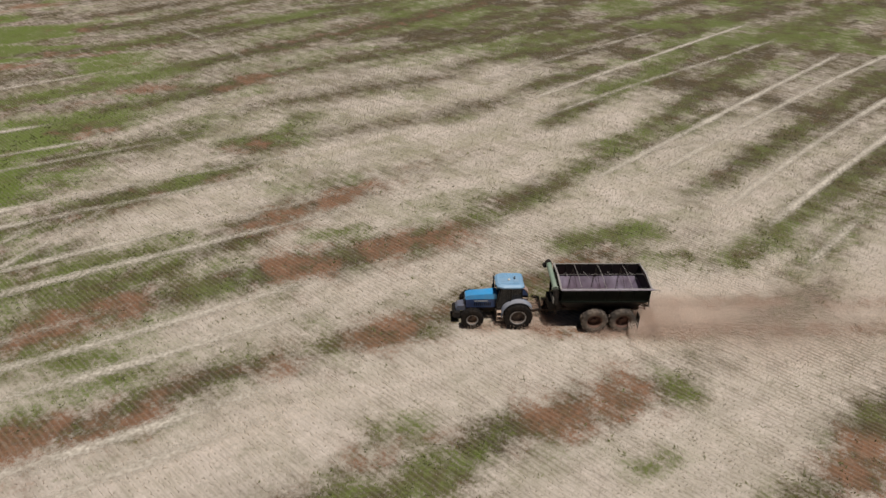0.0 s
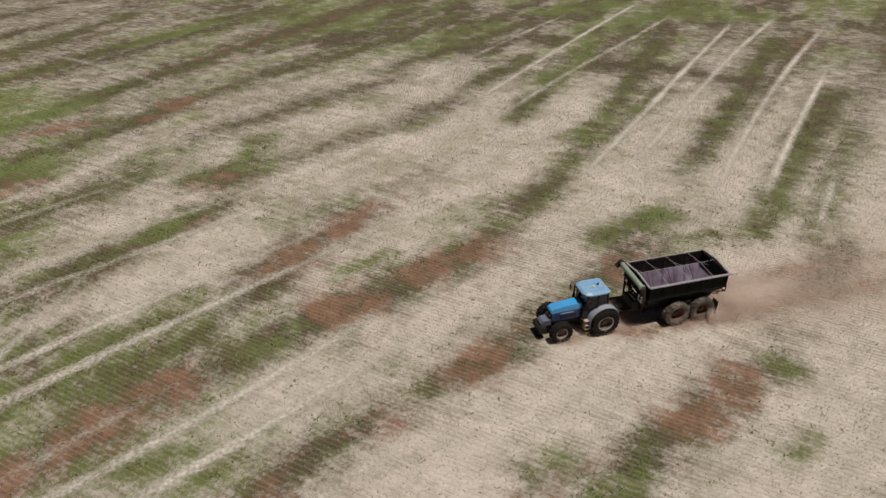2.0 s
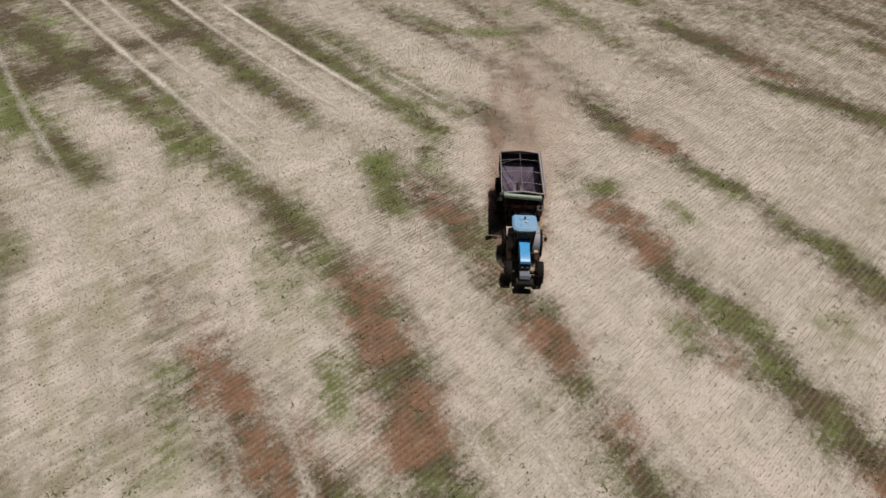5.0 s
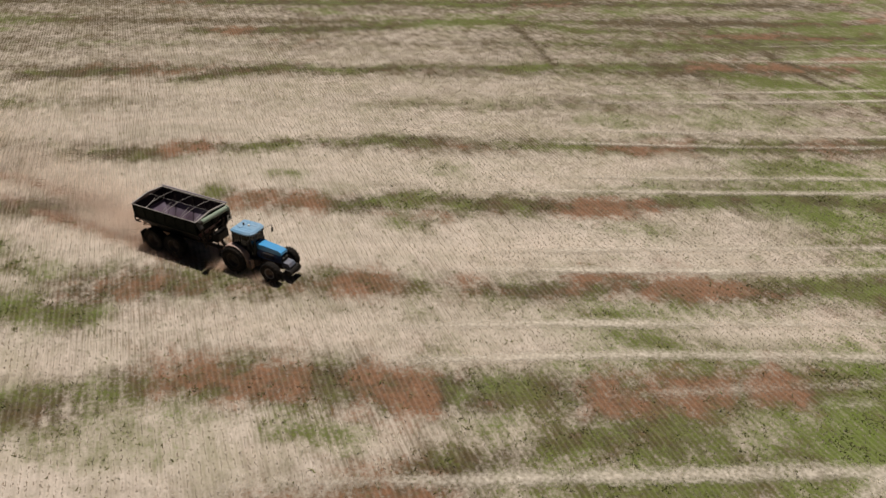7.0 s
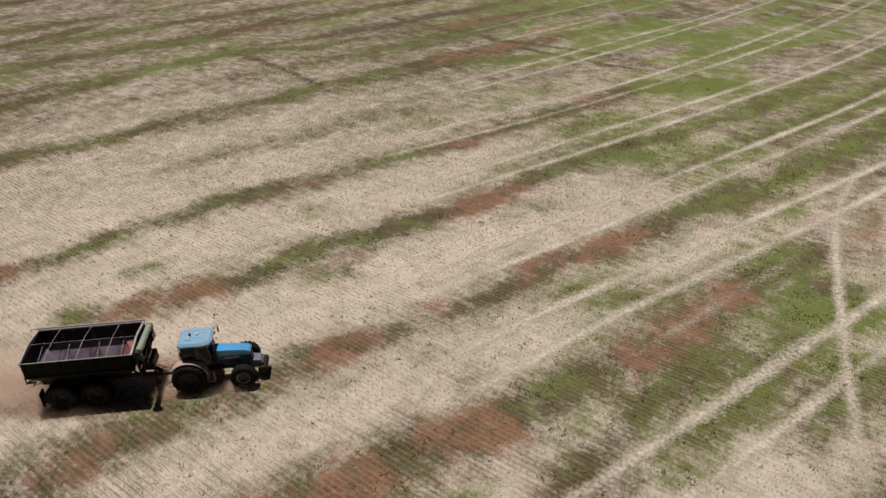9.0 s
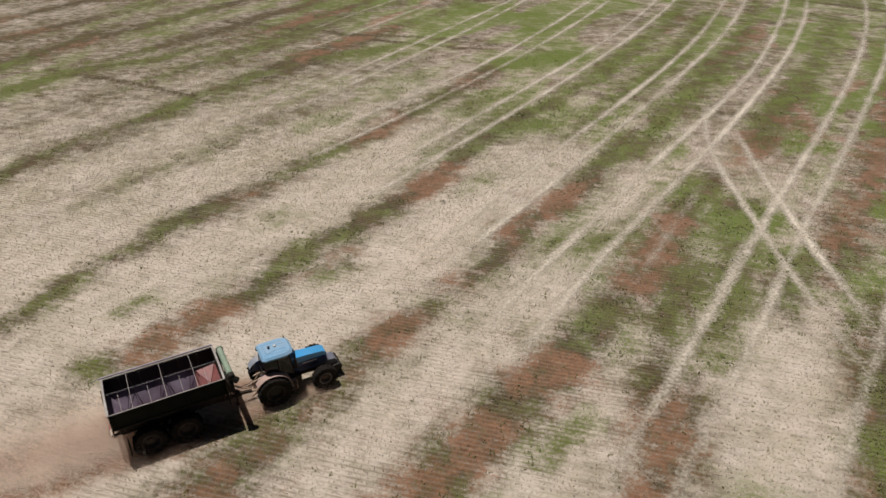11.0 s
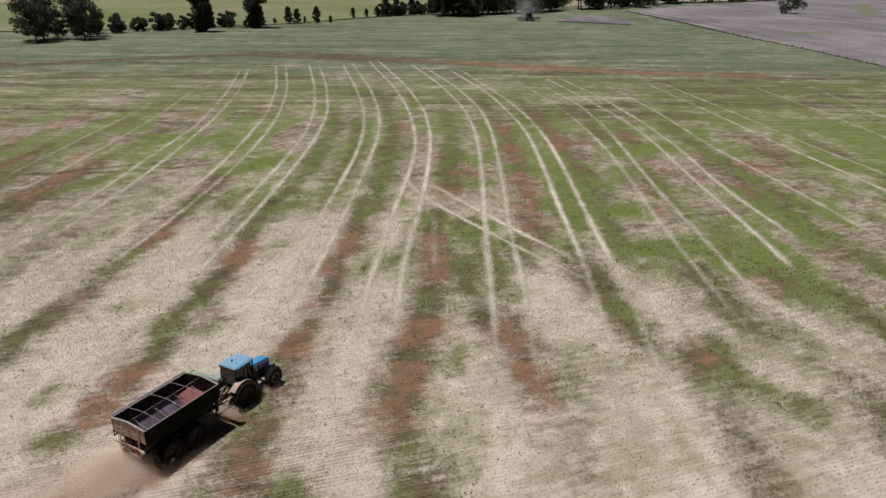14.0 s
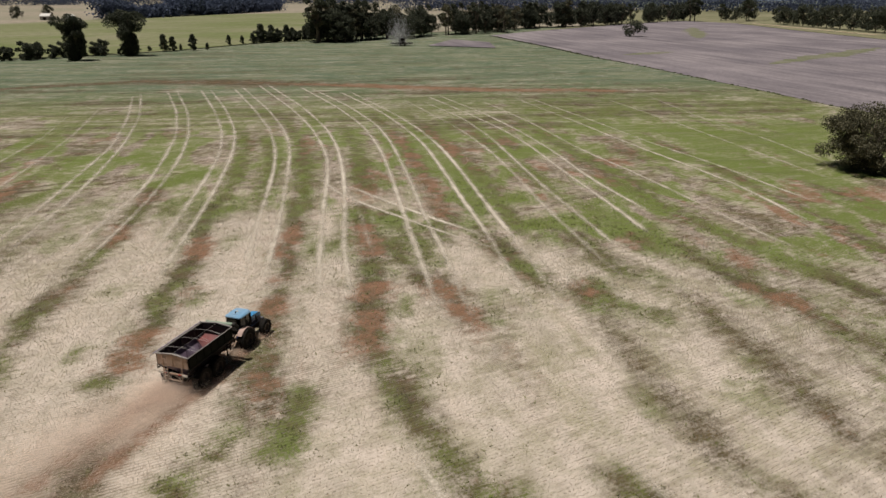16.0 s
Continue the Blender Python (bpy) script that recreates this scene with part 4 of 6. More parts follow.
track("C", 0.85, 145.2, 106.9, 108.5, 75.4, 86.3, 57.9, 67.8, 45.5, 50.9, 36.4, 38.3, 30.2, 28.1, 25.0, 17.4, 20.1, 9.7, 16.1)
track("C", 0.85, 146.8, 104.7, 113.1, 75.6, 87.8, 55.7, 69.1, 43.7, 52.2, 34.5, 39.8, 28.1, 28.1, 22.4, 17.8, 17.6, 9.7, 13.3)
track("C", 0.90, 150.9, 99.1, 114.0, 67.7, 91.8, 49.9, 75.0, 38.4, 61.8, 30.6, 49.0, 24.0, 39.2, 19.0, 30.1, 14.5, 20.9, 9.4, 14.5, 6.2)
track("C", 0.90, 154.4, 98.5, 115.9, 65.1, 93.5, 47.5, 76.6, 36.2, 61.8, 28.0, 48.5, 20.9, 37.7, 15.3, 28.1, 10.5, 21.2, 7.2, 15.1, 4.0)
track("C", 1.00, 160.5, 96.6, 119.2, 60.4, 96.9, 42.7, 78.5, 30.1, 65.6, 22.5, 53.9, 16.9, 44.3, 12.5, 36.0, 8.3, 29.9, 5.4, 24.2, 2.5, 19.4, 0.1, 16.0, -1.9, 12.9, -3.7)
track("C", 1.00, 162.1, 94.3, 121.0, 57.8, 96.5, 38.7, 80.0, 28.0, 65.6, 20.0, 53.5, 13.7, 44.7, 9.4, 37.6, 5.9, 31.4, 3.2, 25.8, 0.2, 21.6, -2.1, 17.4, -4.6, 14.2, -6.6)
track("C", 1.00, 160.4, 81.7, 125.8, 51.1, 103.3, 33.6, 86.1, 22.6, 71.3, 14.4, 57.8, 7.4, 47.5, 2.3, 39.7, -1.8, 33.3, -5.1, 28.1, -7.8, 22.5, -10.8, 16.9, -13.6, 11.4, -16.6)
track("C", 1.00, 159.1, 77.4, 127.6, 48.5, 105.2, 31.0, 87.7, 20.2, 70.2, 10.9, 57.5, 4.2, 46.2, -1.3, 39.0, -5.3, 33.1, -8.5, 26.8, -11.8, 20.5, -14.9, 12.9, -18.7)
track("C", 1.00, 154.2, 65.2, 122.5, 37.4, 101.9, 22.5, 87.9, 13.4, 73.8, 5.8, 61.0, -0.9, 51.2, -5.9, 43.8, -10.1, 36.6, -13.7, 30.2, -16.8, 25.0, -19.3, 20.8, -21.3, 16.1, -23.5)
track("C", 1.00, 155.9, 62.7, 118.7, 31.6, 101.5, 19.0, 86.3, 9.4, 70.7, 0.9, 59.1, -5.1, 50.1, -9.7, 43.1, -13.5, 36.5, -17.0, 31.2, -19.7, 26.1, -22.1, 20.5, -24.5, 17.6, -25.8)
track("C", 0.70, 147.0, 42.2, 121.1, 22.9, 104.5, 10.8, 89.6, 1.8, 75.5, -6.0, 63.6, -11.6, 53.2, -16.8, 44.4, -21.4, 38.4, -24.8, 33.1, -27.7, 28.6, -30.0)
track("C", 0.70, 144.7, 35.4, 119.5, 15.3, 99.5, 3.3, 81.7, -5.6, 68.7, -12.1, 57.6, -17.9, 48.2, -23.4, 40.3, -27.3, 34.3, -30.6)
track("C", 0.90, 155.2, 38.4, 131.1, 19.5, 109.5, 3.6, 93.2, -6.4, 74.0, -16.1, 62.6, -22.4, 53.9, -27.1, 46.1, -31.0, 43.5, -32.2)
track("C", 0.90, 157.3, 35.5, 128.3, 12.6, 105.8, -2.2, 90.7, -11.0, 73.7, -19.3, 64.2, -24.8, 58.3, -29.0, 54.0, -31.5)
track("C", 0.50, 106.0, 107.4, 71.7, 83.3, 50.5, 70.3, 32.7, 60.3, 21.9, 55.8)
track("C", 0.50, 102.8, 111.9, 68.6, 87.6, 50.3, 77.4, 31.6, 66.6, 25.8, 63.7)
track("C", 1.00, 59.2, 21.2, 52.5, 15.9, 48.4, 10.4, 45.0, 4.6, 42.1, -1.0, 38.6, -6.9, 36.2, -11.6, 33.9, -16.3, 32.9, -19.7)
track("C", 0.70, 32.9, -19.7, 31.1, -24.1, 29.0, -28.0, 26.7, -31.4, 25.7, -33.4)
track("C", 1.00, 57.1, 16.4, 51.5, 9.3, 48.0, 2.9, 44.6, -2.1, 41.5, -7.2, 39.0, -12.0, 36.9, -16.2)
track("C", 0.30, 48.9, 9.8, 41.5, 5.5, 33.4, 0.8, 25.2, -3.6)
track("C", 0.70, 146.8, 17.6, 118.2, -1.6, 91.8, -16.7, 78.9, -26.2, 67.5, -33.5, 58.7, -39.1, 50.8, -43.4, 44.3, -49.4)
track("C", 0.80, 157.7, 12.2, 121.7, -11.8, 101.9, -24.1, 89.1, -33.1, 79.0, -40.1, 69.0, -45.4, 59.5, -49.4, 55.1, -51.7)
track("C", 0.70, 159.1, 8.3, 125.6, -14.5, 103.4, -28.5, 89.6, -39.1, 77.6, -46.4, 65.7, -54.0)
track("C", 0.60, 165.9, -11.6, 133.9, -30.1, 112.1, -41.7, 96.4, -50.0, 82.6, -57.6)
track("C", 0.50, 179.3, -21.5, 139.6, -37.6, 115.1, -50.6, 92.2, -59.6)


# ---- standing stubble and weeds near the tractor ----
def tufts(name, n, keep, cx, cy, rad, h0, h1, w0, rows, material, label, category, blades=3, seed=1):
    r = np.random.default_rng(seed)
    a = r.uniform(0, 2 * np.pi, n)
    d = rad * np.sqrt(r.uniform(0, 1, n))
    x, y = cx + d * np.cos(a), cy + d * np.sin(a)
    if rows:
        ang = radians(-43)
        u, v = x * math.cos(ang) + y * math.sin(ang), -x * math.sin(ang) + y * math.cos(ang)
        v = np.round(v / rows) * rows + r.normal(0, rows * 0.10, n)
        x, y = u * math.cos(ang) - v * math.sin(ang), u * math.sin(ang) + v * math.cos(ang)
    ok = (r.uniform(0, 1, n) < keep(x, y)) & ~((x > -3.2) & (x < 9.4) & (np.abs(y) < 1.75))
    x, y = x[ok], y[ok]
    n = len(x)
    z = at_height(x, y)
    V = np.empty((n, blades, 3, 3), np.float32)
    for b in range(blades):
        t = r.uniform(0, 2 * np.pi, n)
        h = r.uniform(h0, h1, n)
        lean = r.normal(0, 0.22 if rows else 0.8, (2, n)) * h
        w = w0 * r.uniform(0.6, 1.4, n)
        ox, oy = r.normal(0, 0.022 if rows else 0.09, (2, n))
        V[:, b, 0] = np.stack([x + ox - w * np.cos(t), y + oy - w * np.sin(t), z - 0.01], 1)
        V[:, b, 1] = np.stack([x + ox + w * np.cos(t), y + oy + w * np.sin(t), z - 0.01], 1)
        V[:, b, 2] = np.stack([x + ox + lean[0], y + oy + lean[1], z + h], 1)
    V = V.reshape(-1, 3)
    k = len(V)
    me = bpy.data.meshes.new(name)
    me.vertices.add(k)
    me.vertices.foreach_set("co", V.ravel())
    me.loops.add(k)
    me.loops.foreach_set("vertex_index", np.arange(k, dtype=np.int32))
    me.polygons.add(k // 3)
    me.polygons.foreach_set("loop_start", np.arange(0, k, 3, dtype=np.int32))
    me.update(calc_edges=True)
    me.materials.append(material)
    return tagged(new(name, me), label, category, kind="stuff")


def island_mat(name, a, b, rough=0.85, trans=0.0):
    m = bpy.data.materials.new(name)
    m.use_nodes = True
    nt, n = m.node_tree, m.node_tree.nodes
    bs = n["Principled BSDF"]
    bs.inputs["Roughness"].default_value = rough
    bs.inputs["Specular IOR Level"].default_value = 0.2
    g = n.new("ShaderNodeNewGeometry")
    k = n.new("ShaderNodeMath"); k.operation = "POWER"; k.inputs[1].default_value = 1.0
    nt.links.new(g.outputs["Random Per Island"], k.inputs[0])
    nt.links.new(node_mix(n, nt, k.outputs[0], a, b), bs.inputs["Base Color"])
    if trans:
        t = n.new("ShaderNodeBsdfTranslucent")
        nt.links.new(node_mix(n, nt, k.outputs[0], a, b), t.inputs["Color"])
        mx = n.new("ShaderNodeMixShader"); mx.inputs[0].default_value = trans
        nt.links.new(bs.outputs[0], mx.inputs[1]); nt.links.new(t.outputs[0], mx.inputs[2])
        nt.links.new(mx.outputs[0], n["Material Output"].inputs["Surface"])
    return m


M_STRAW = island_mat("straw_blades", (0.54, 0.473, 0.398), (0.735, 0.654, 0.572), 0.8, 0.40)
M_WEED = island_mat("weed_blades", (0.16, 0.160, 0.068), (0.29, 0.300, 0.128), 0.7, 0.40)
bare = lambda x, y: np.clip(at_field("S", x, y) + at_field("R", x, y) + at_field("D", x, y), 0, 1)
fade = lambda x, y, a, b: 1 - ramp(np.hypot(x - 10, y + 3), a, b)
tufts("stubble", 900000, lambda x, y: fade(x, y, 30, 72) * 0.95 * (1 - 0.85 * bare(x, y)) * (1 - 0.45 * at_field("G", x, y)) * (1 - 0.8 * at_field("T", x, y)), 14, 0, 72, 0.06, 0.15, 0.024, 0.30, M_STRAW,
      "dry cut straw stubble standing in sowing rows", "stubble", 1, 11)
clump = lambda x, y: 0.04 + 0.96 * ramp(cloud(x, y, 1.3, 91, 2), 0.50, 0.66)
tufts("weeds", 200000, lambda x, y: fade(x, y, 30, 70) * np.clip(0.007 + 0.60 * at_field("G", x, y) + 0.30 * at_field("S", x, y), 0, 1) * clump(x, y), 14, -2, 70, 0.05, 0.18, 0.042, 0, M_WEED,
      "scattered green and olive weeds among the stubble", "weeds", 4, 12)


# ---- the tractor and its trailer, hitched and standing in line along x ----
def wheel(name, parent, x, y, r, w, rim_r, side, tyre_mat, rim_mat, lugs=18):
    """A lugged tyre on a dished rim; side: +1 or -1, the way that the dish looks."""
    hub = part(name, lathe(bmesh.new(), [(0.0, side * w * 0.12), (rim_r * 0.28, side * w * 0.14), (rim_r * 0.32, side * w * 0.02), (rim_r * 0.75, -side * w * 0.06),
                                        (rim_r * 0.86, side * w * 0.1), (rim_r * 0.93, side * w * 0.40), (rim_r * 1.03, side * w * 0.42), (rim_r * 1.0, side * w * 0.3),
                                        (rim_r * 0.95, -side * w * 0.42), (0.0, -side * w * 0.35)], 28), rim_mat, parent, smooth=True)
    hub.location = (x, y, r)
    # Pale ring whose colour stands in for the highlight round the rim.
    if rim_mat is M_RIM:
        part("rim_lip", lathe(bmesh.new(), [(rim_r * 0.86, side * w * 0.405), (rim_r * 0.90, side * w * 0.45), (rim_r * 0.99, side * w * 0.46), (rim_r * 0.99, side * w * 0.43)], 28), M_RAIL, hub, "pale rim lip in highlight colour", smooth=True)
    bm = bmesh.new()
    s = w / 2
    lathe(bm, [(rim_r, -s * 0.82), (rim_r * 1.12, -s * 0.98), ((rim_r + r) * 0.5, -s * 1.04), (r * 0.91, -s * 0.97), (r * 0.955, -s * 0.80), (r * 0.965, -s * 0.4), (r * 0.97, 0),
               (r * 0.965, s * 0.4), (r * 0.955, s * 0.80), (r * 0.91, s * 0.97), ((rim_r + r) * 0.5, s * 1.04), (rim_r * 1.12, s * 0.98), (rim_r, s * 0.82)], 36)
    for i in range(lugs):
        for k in (-1, 1):
            a = 2 * math.pi * (i + (0.25 if k > 0 else -0.25)) / lugs
            m = Matrix.Rotation(-a, 4, "Y") @ Matrix.Translation((r * 0.965, k * s * 0.50, 0)) @ Matrix.Rotation(k * 0.62, 4, "X") @ Matrix.Diagonal((r * 0.075, s * 1.12, r * 0.075, 1))
            bmesh.ops.create_cube(bm, size=1, matrix=m)
            m = Matrix.Rotation(-a - 0.5 / lugs * 1.6, 4, "Y") @ Matrix.Translation((r * 0.925, k * s * 0.97, 0)) @ Matrix.Diagonal((r * 0.10, s * 0.10, r * 0.075, 1))
            bmesh.ops.create_cube(bm, size=1, matrix=m)
    part("tyre", bm, tyre_mat, hub, smooth=True)
    return hub


def build_tractor():
    T = thing("tractor", pose(0, 0, 0), "dusty blue farm tractor with faded roof, hitched to the trailer", "tractor")
    rx, fx = 5.16, 7.91
    # engine hood: a tapered blue top with a rounded nose over dark sides
    bm = bmesh.new()
    prism(bm, [(6.42, 1.70), (8.22, 1.60), (8.34, 1.66), (8.30, 1.80), (8.12, 1.90), (7.3, 1.97), (6.42, 2.04)], -0.37, 0.37)
    for v in bm.verts:
        k = 1.0 if v.co.x < 7.2 else 0.88
        if v.co.z > 1.75:
            k *= 0.90
        v.co.y *= k
    part("hood", bm, M_BLUE, T, "bright blue hood", bevel=0.045, smooth=True)
    for s in (-1, 1):
        part("hood_side_panel", prism(bmesh.new(), [(6.45, 1.05), (8.25, 1.05), (8.3, 1.61), (6.45, 1.71)], s * 0.31, s * 0.35), M_NAVY, T, "dark blue side panel", bevel=0.01)
        bm = boxes(*[(6.75 + 0.12 * i, 6.82 + 0.12 * i, s * 0.352, s * 0.362, 1.18, 1.42) for i in range(9)])
        part("side_vent", bm, M_BLACK, T)
        part("side_stripe", boxes((6.95, 7.75, s * 0.351, s * 0.356, 1.50, 1.56)), M_WHITE, T, "thin pale stripe on the hood side")
    part("grille", boxes((8.24, 8.34, -0.27, 0.27, 1.02, 1.52)), M_BLACK, T, bevel=0.02)
    for s in (-1, 1):
        part("headlight", boxes((8.335, 8.365, s * 0.08, s * 0.24, 1.36, 1.47)), M_WHITE, T, bevel=0.01)
    # front carrier and weights
    bm = bmesh.new()
    prism(bm, [(8.25, 0.80), (8.86, 0.78), (8.90, 0.95), (8.78, 1.12), (8.25, 1.18)], -0.30, 0.30)
    part("front_carrier", bm, M_NOSE, T, "dusty blue-grey front carrier", bevel=0.03, smooth=True)
    for i in range(10):
        y = -0.5 + i * 0.105
        bm = prism(bmesh.new(), [(8.62, 0.42), (8.98, 0.40), (9.08, 0.50), (9.08, 0.70), (8.98, 0.80), (8.62, 0.78)], y, y + 0.092)
        part("front_weight", bm, M_BLACK, T, bevel=0.008)
    part("engine_block", boxes((6.3, 8.2, -0.28, 0.28, 0.72, 1.1), (7.6, 8.25, -0.22, 0.22, 0.55, 0.8), (4.75, 6.4, -0.30, 0.30, 0.62, 1.15)), M_CHASSIS, T, bevel=0.02)
    part("fuel_tank", boxes((5.95, 6.75, -0.72, -0.36, 0.62, 1.12)), M_CHASSIS, T, bevel=0.05, smooth=True)
    part("battery_box", boxes((6.0, 6.5, 0.36, 0.70, 0.70, 1.08)), M_CHASSIS, T, bevel=0.03)
    for s in (-1, 1):
        bm = boxes((6.02, 6.42, s * 0.72, s * 0.98, 0.50, 0.53), (6.02, 6.42, s * 0.74, s * 1.0, 0.78, 0.81), (6.02, 6.42, s * 0.70, s * 0.94, 1.05, 1.08))
        box(bm, 6.02, 6.05, s * 0.72, s * 0.99, 0.5, 1.1)
        box(bm, 6.39, 6.42, s * 0.72, s * 0.99, 0.5, 1.1)
        part("cab_step", bm, M_REAR, T, "dusty steel steps")
    # axles
    bm = bars(0.11, ((fx, -0.85, 0.68), (fx, 0.85, 0.68)), n=12)
    bar(bm, (fx, -0.2, 0.68), (fx, 0.2, 0.68), 0.22, 14)
    part("front_axle", bm, M_CHASSIS, T, smooth=True)
    bm = bars(0.17, ((rx, -0.85, 0.885), (rx, 0.85, 0.885)), n=14)
    box(bm, rx - 0.45, rx + 0.5, -0.33, 0.33, 0.6, 1.25)
    part("rear_axle", bm, M_CHASSIS, T, smooth=True)
    for s in (-1, 1):
        wheel("front_wheel", T, fx, s * 0.96, 0.69, 0.43, 0.36, s, M_RUBBER, M_RIM, 17)
        # The rim away from the sun is darker, its shade put into the colour.
        wheel("rear_wheel", T, rx, s * 1.0, 0.89, 0.50, 0.50, s, M_RUBBER, M_RIM_SHADE if s < 0 else M_RIM, 20)
        # rear fender: an arched sheet over the wheel
        bm = bmesh.new()
        arc = []
        for i in range(11):
            a = radians(-8 + i * 15.5)
            arc.append((rx + 1.0 * math.cos(a), 0.92 + 0.99 * math.sin(a)))
        inner = [(rx + (x - rx) * 0.955, 0.92 + (z - 0.92) * 0.955) for x, z in arc]
        prism(bm, arc + inner[::-1], s * 0.62, s * 1.06)
        part("rear_fender", bm, M_GREY if s > 0 else M_GREY_DUST, T, "dusty grey-blue rear fender" if s > 0 else "rear fender caked in pink dust", smooth=True)
        bm = bmesh.new()
        prism(bm, [(rx + 0.9, 1.25)] + arc[2:9] + [(rx - 0.85, 1.25)], s * 0.60, s * 0.63)
        part("fender_wall", bm, M_NAVY, T)
    # cab: floor, pillars, glass, lining and roof
    part("cab_floor", boxes((4.85, 6.4, -0.62, 0.62, 1.12, 1.24)), M_BLACK, T, bevel=0.02)
    bm = bmesh.new()
    for s in (-1, 1):
        for a, b in (((6.45, 0.50, 1.2), (6.22, 0.66, 2.72)), ((5.62, 0.74, 1.2), (5.60, 0.70, 2.72)), ((4.86, 0.66, 1.2), (4.98, 0.64, 2.72))):
            beam(bm, (a[0], s * a[1], a[2]), (b[0], s * b[1], b[2]), 0.07, 0.07)
        beam(bm, (6.45, s * 0.5, 1.24), (5.62, s * 0.74, 1.24), 0.06, 0.06)
        beam(bm, (5.62, s * 0.74, 1.24), (4.86, s * 0.66, 1.24), 0.06, 0.06)
    beam(bm, (6.44, -0.5, 1.55), (6.44, 0.5, 1.55), 0.05, 0.05)
    beam(bm, (4.88, -0.66, 1.6), (4.88, 0.66, 1.6), 0.05, 0.08)
    part("cab_frame", bm, M_BLACK, T)
    for s in (-1, 1):
        part("door_glass", plate(bmesh.new(), [(6.42, s * 0.52, 1.27), (5.64, s * 0.73, 1.27), (5.62, s * 0.69, 2.7), (6.21, s * 0.65, 2.7)], 0.008), M_GLASS, T, "tinted cab door glass")
        part("side_glass", plate(bmesh.new(), [(5.60, s * 0.73, 1.27), (4.89, s * 0.66, 1.27), (4.99, s * 0.63, 2.7), (5.58, s * 0.69, 2.7)], 0.008), M_GLASS, T, "tinted cab side glass")
    part("windscreen", plate(bmesh.new(), [(6.45, -0.48, 1.58), (6.45, 0.48, 1.58), (6.22, 0.63, 2.7), (6.22, -0.63, 2.7)], 0.008), M_GLASS, T, "tinted windscreen")
    part("rear_glass", plate(bmesh.new(), [(4.87, -0.62, 1.65), (4.87, 0.62, 1.65), (4.97, 0.60, 2.7), (4.97, -0.60, 2.7)], 0.008), M_GLASS, T, "tinted rear glass")
    bm = boxes((5.05, 5.55, -0.25, 0.25, 1.35, 1.60), (5.0, 5.16, -0.24, 0.24, 1.55, 2.2))
    part("driver_seat", bm, M_BLACK, T, bevel=0.05)
    bm = bars(0.02, ((6.1, 0, 1.2), (5.9, 0, 1.85)))
    bar(bm, (5.93, 0, 1.83), (5.88, 0, 1.87), 0.19, 16)
    part("steering_wheel", bm, M_BLACK, T)
    part("dashboard", boxes((6.05, 6.35, -0.3, 0.3, 1.2, 1.75)), M_BLACK, T, bevel=0.04)
    bm = bmesh.new()
    outline = [(4.84, 0.66), (5.0, 0.76), (6.1, 0.78), (6.42, 0.66), (6.54, 0.40)]
    outline = outline + [(x, -y) for x, y in reversed(outline)]
    low = [bm.verts.new((x, y, 2.72)) for x, y in outline]
    mid = [bm.verts.new((x, y, 2.80)) for x, y in outline]
    top = [bm.verts.new((5.62 + (x - 5.62) * 0.86, y * 0.84, 2.90)) for x, y in outline]
    n = len(outline)
    for a, b in ((low, mid), (mid, top)):
        for i in range(n):
            bm.faces.new((a[i], a[(i + 1) % n], b[(i + 1) % n], b[i]))
    bm.faces.new(low[::-1])
    bm.faces.new(top)
    roof = part("roof", bm, M_ROOF, T, "light blue cab roof, faded and paled for sky glare", bevel=0.012)
    for y in (-0.45, -0.22, 0.22, 0.45):
        part("roof_rib", boxes((5.02, 6.22, y - 0.022, y + 0.022, 2.898, 2.912)), M_ROOF, roof, bevel=0.006)
    part("roof_vent", boxes((5.15, 5.45, -0.34, 0.34, 2.895, 2.93)), M_ROOF, roof, bevel=0.01)
    bm = bmesh.new()
    bmesh.ops.create_uvsphere(bm, u_segments=14, v_segments=8, radius=0.085, matrix=Matrix.Translation((5.72, 0.10, 2.93)) @ Matrix.Diagonal((1, 1, 0.7, 1)))
    part("gps_dome", bm, M_WHITE, roof, "small white receiver dome", smooth=True)
    bm = bars(0.055, ((5.38, 0.02, 2.9), (5.38, 0.02, 3.06)), n=12)
    part("beacon", bm, M_BLACK, roof, "dark roof beacon", smooth=True)
    for s in (-1, 1):
        part("work_light", boxes((6.50, 6.57, s * 0.30, s * 0.46, 2.66, 2.74)), M_BLACK, roof)
        part("work_light", boxes((4.80, 4.86, s * 0.45, s * 0.60, 2.66, 2.74)), M_BLACK, roof)
    # mirror arms, exhaust
    for s, k in ((1, 1.0), (-1, 0.86)):
        arm = part("mirror_arm", bars(0.014, ((6.28, s * 0.62, 2.52), (6.5, s * 1.28 * k, 2.55)), ((6.5, s * 1.28 * k, 2.55), (6.5, s * 1.28 * k, 2.1)), n=6), M_BLACK, T)
        part("mirror", boxes((6.49, 6.53, s * (1.28 * k) - 0.09, s * (1.28 * k) + 0.09, 2.06, 2.36)), M_BLACK, arm, bevel=0.01)
    bm = bars(0.05, ((6.56, -0.52, 1.5), (6.56, -0.52, 2.72)), n=12)
    bar(bm, (6.56, -0.52, 1.55), (6.56, -0.52, 2.15), 0.085, 12)
    part("exhaust", bm, M_BLACK, T, smooth=True)
    # linkage and hitch behind
    bm = bmesh.new()
    for s in (-1, 1):
        beam(bm, (4.75, s * 0.28, 0.75), (4.05, s * 0.42, 0.55), 0.06, 0.09)
        beam(bm, (4.75, s * 0.32, 1.25), (4.25, s * 0.40, 0.62), 0.05, 0.05)
        beam(bm, (4.8, s * 0.30, 1.3), (4.42, s * 0.34, 1.18), 0.07, 0.07)
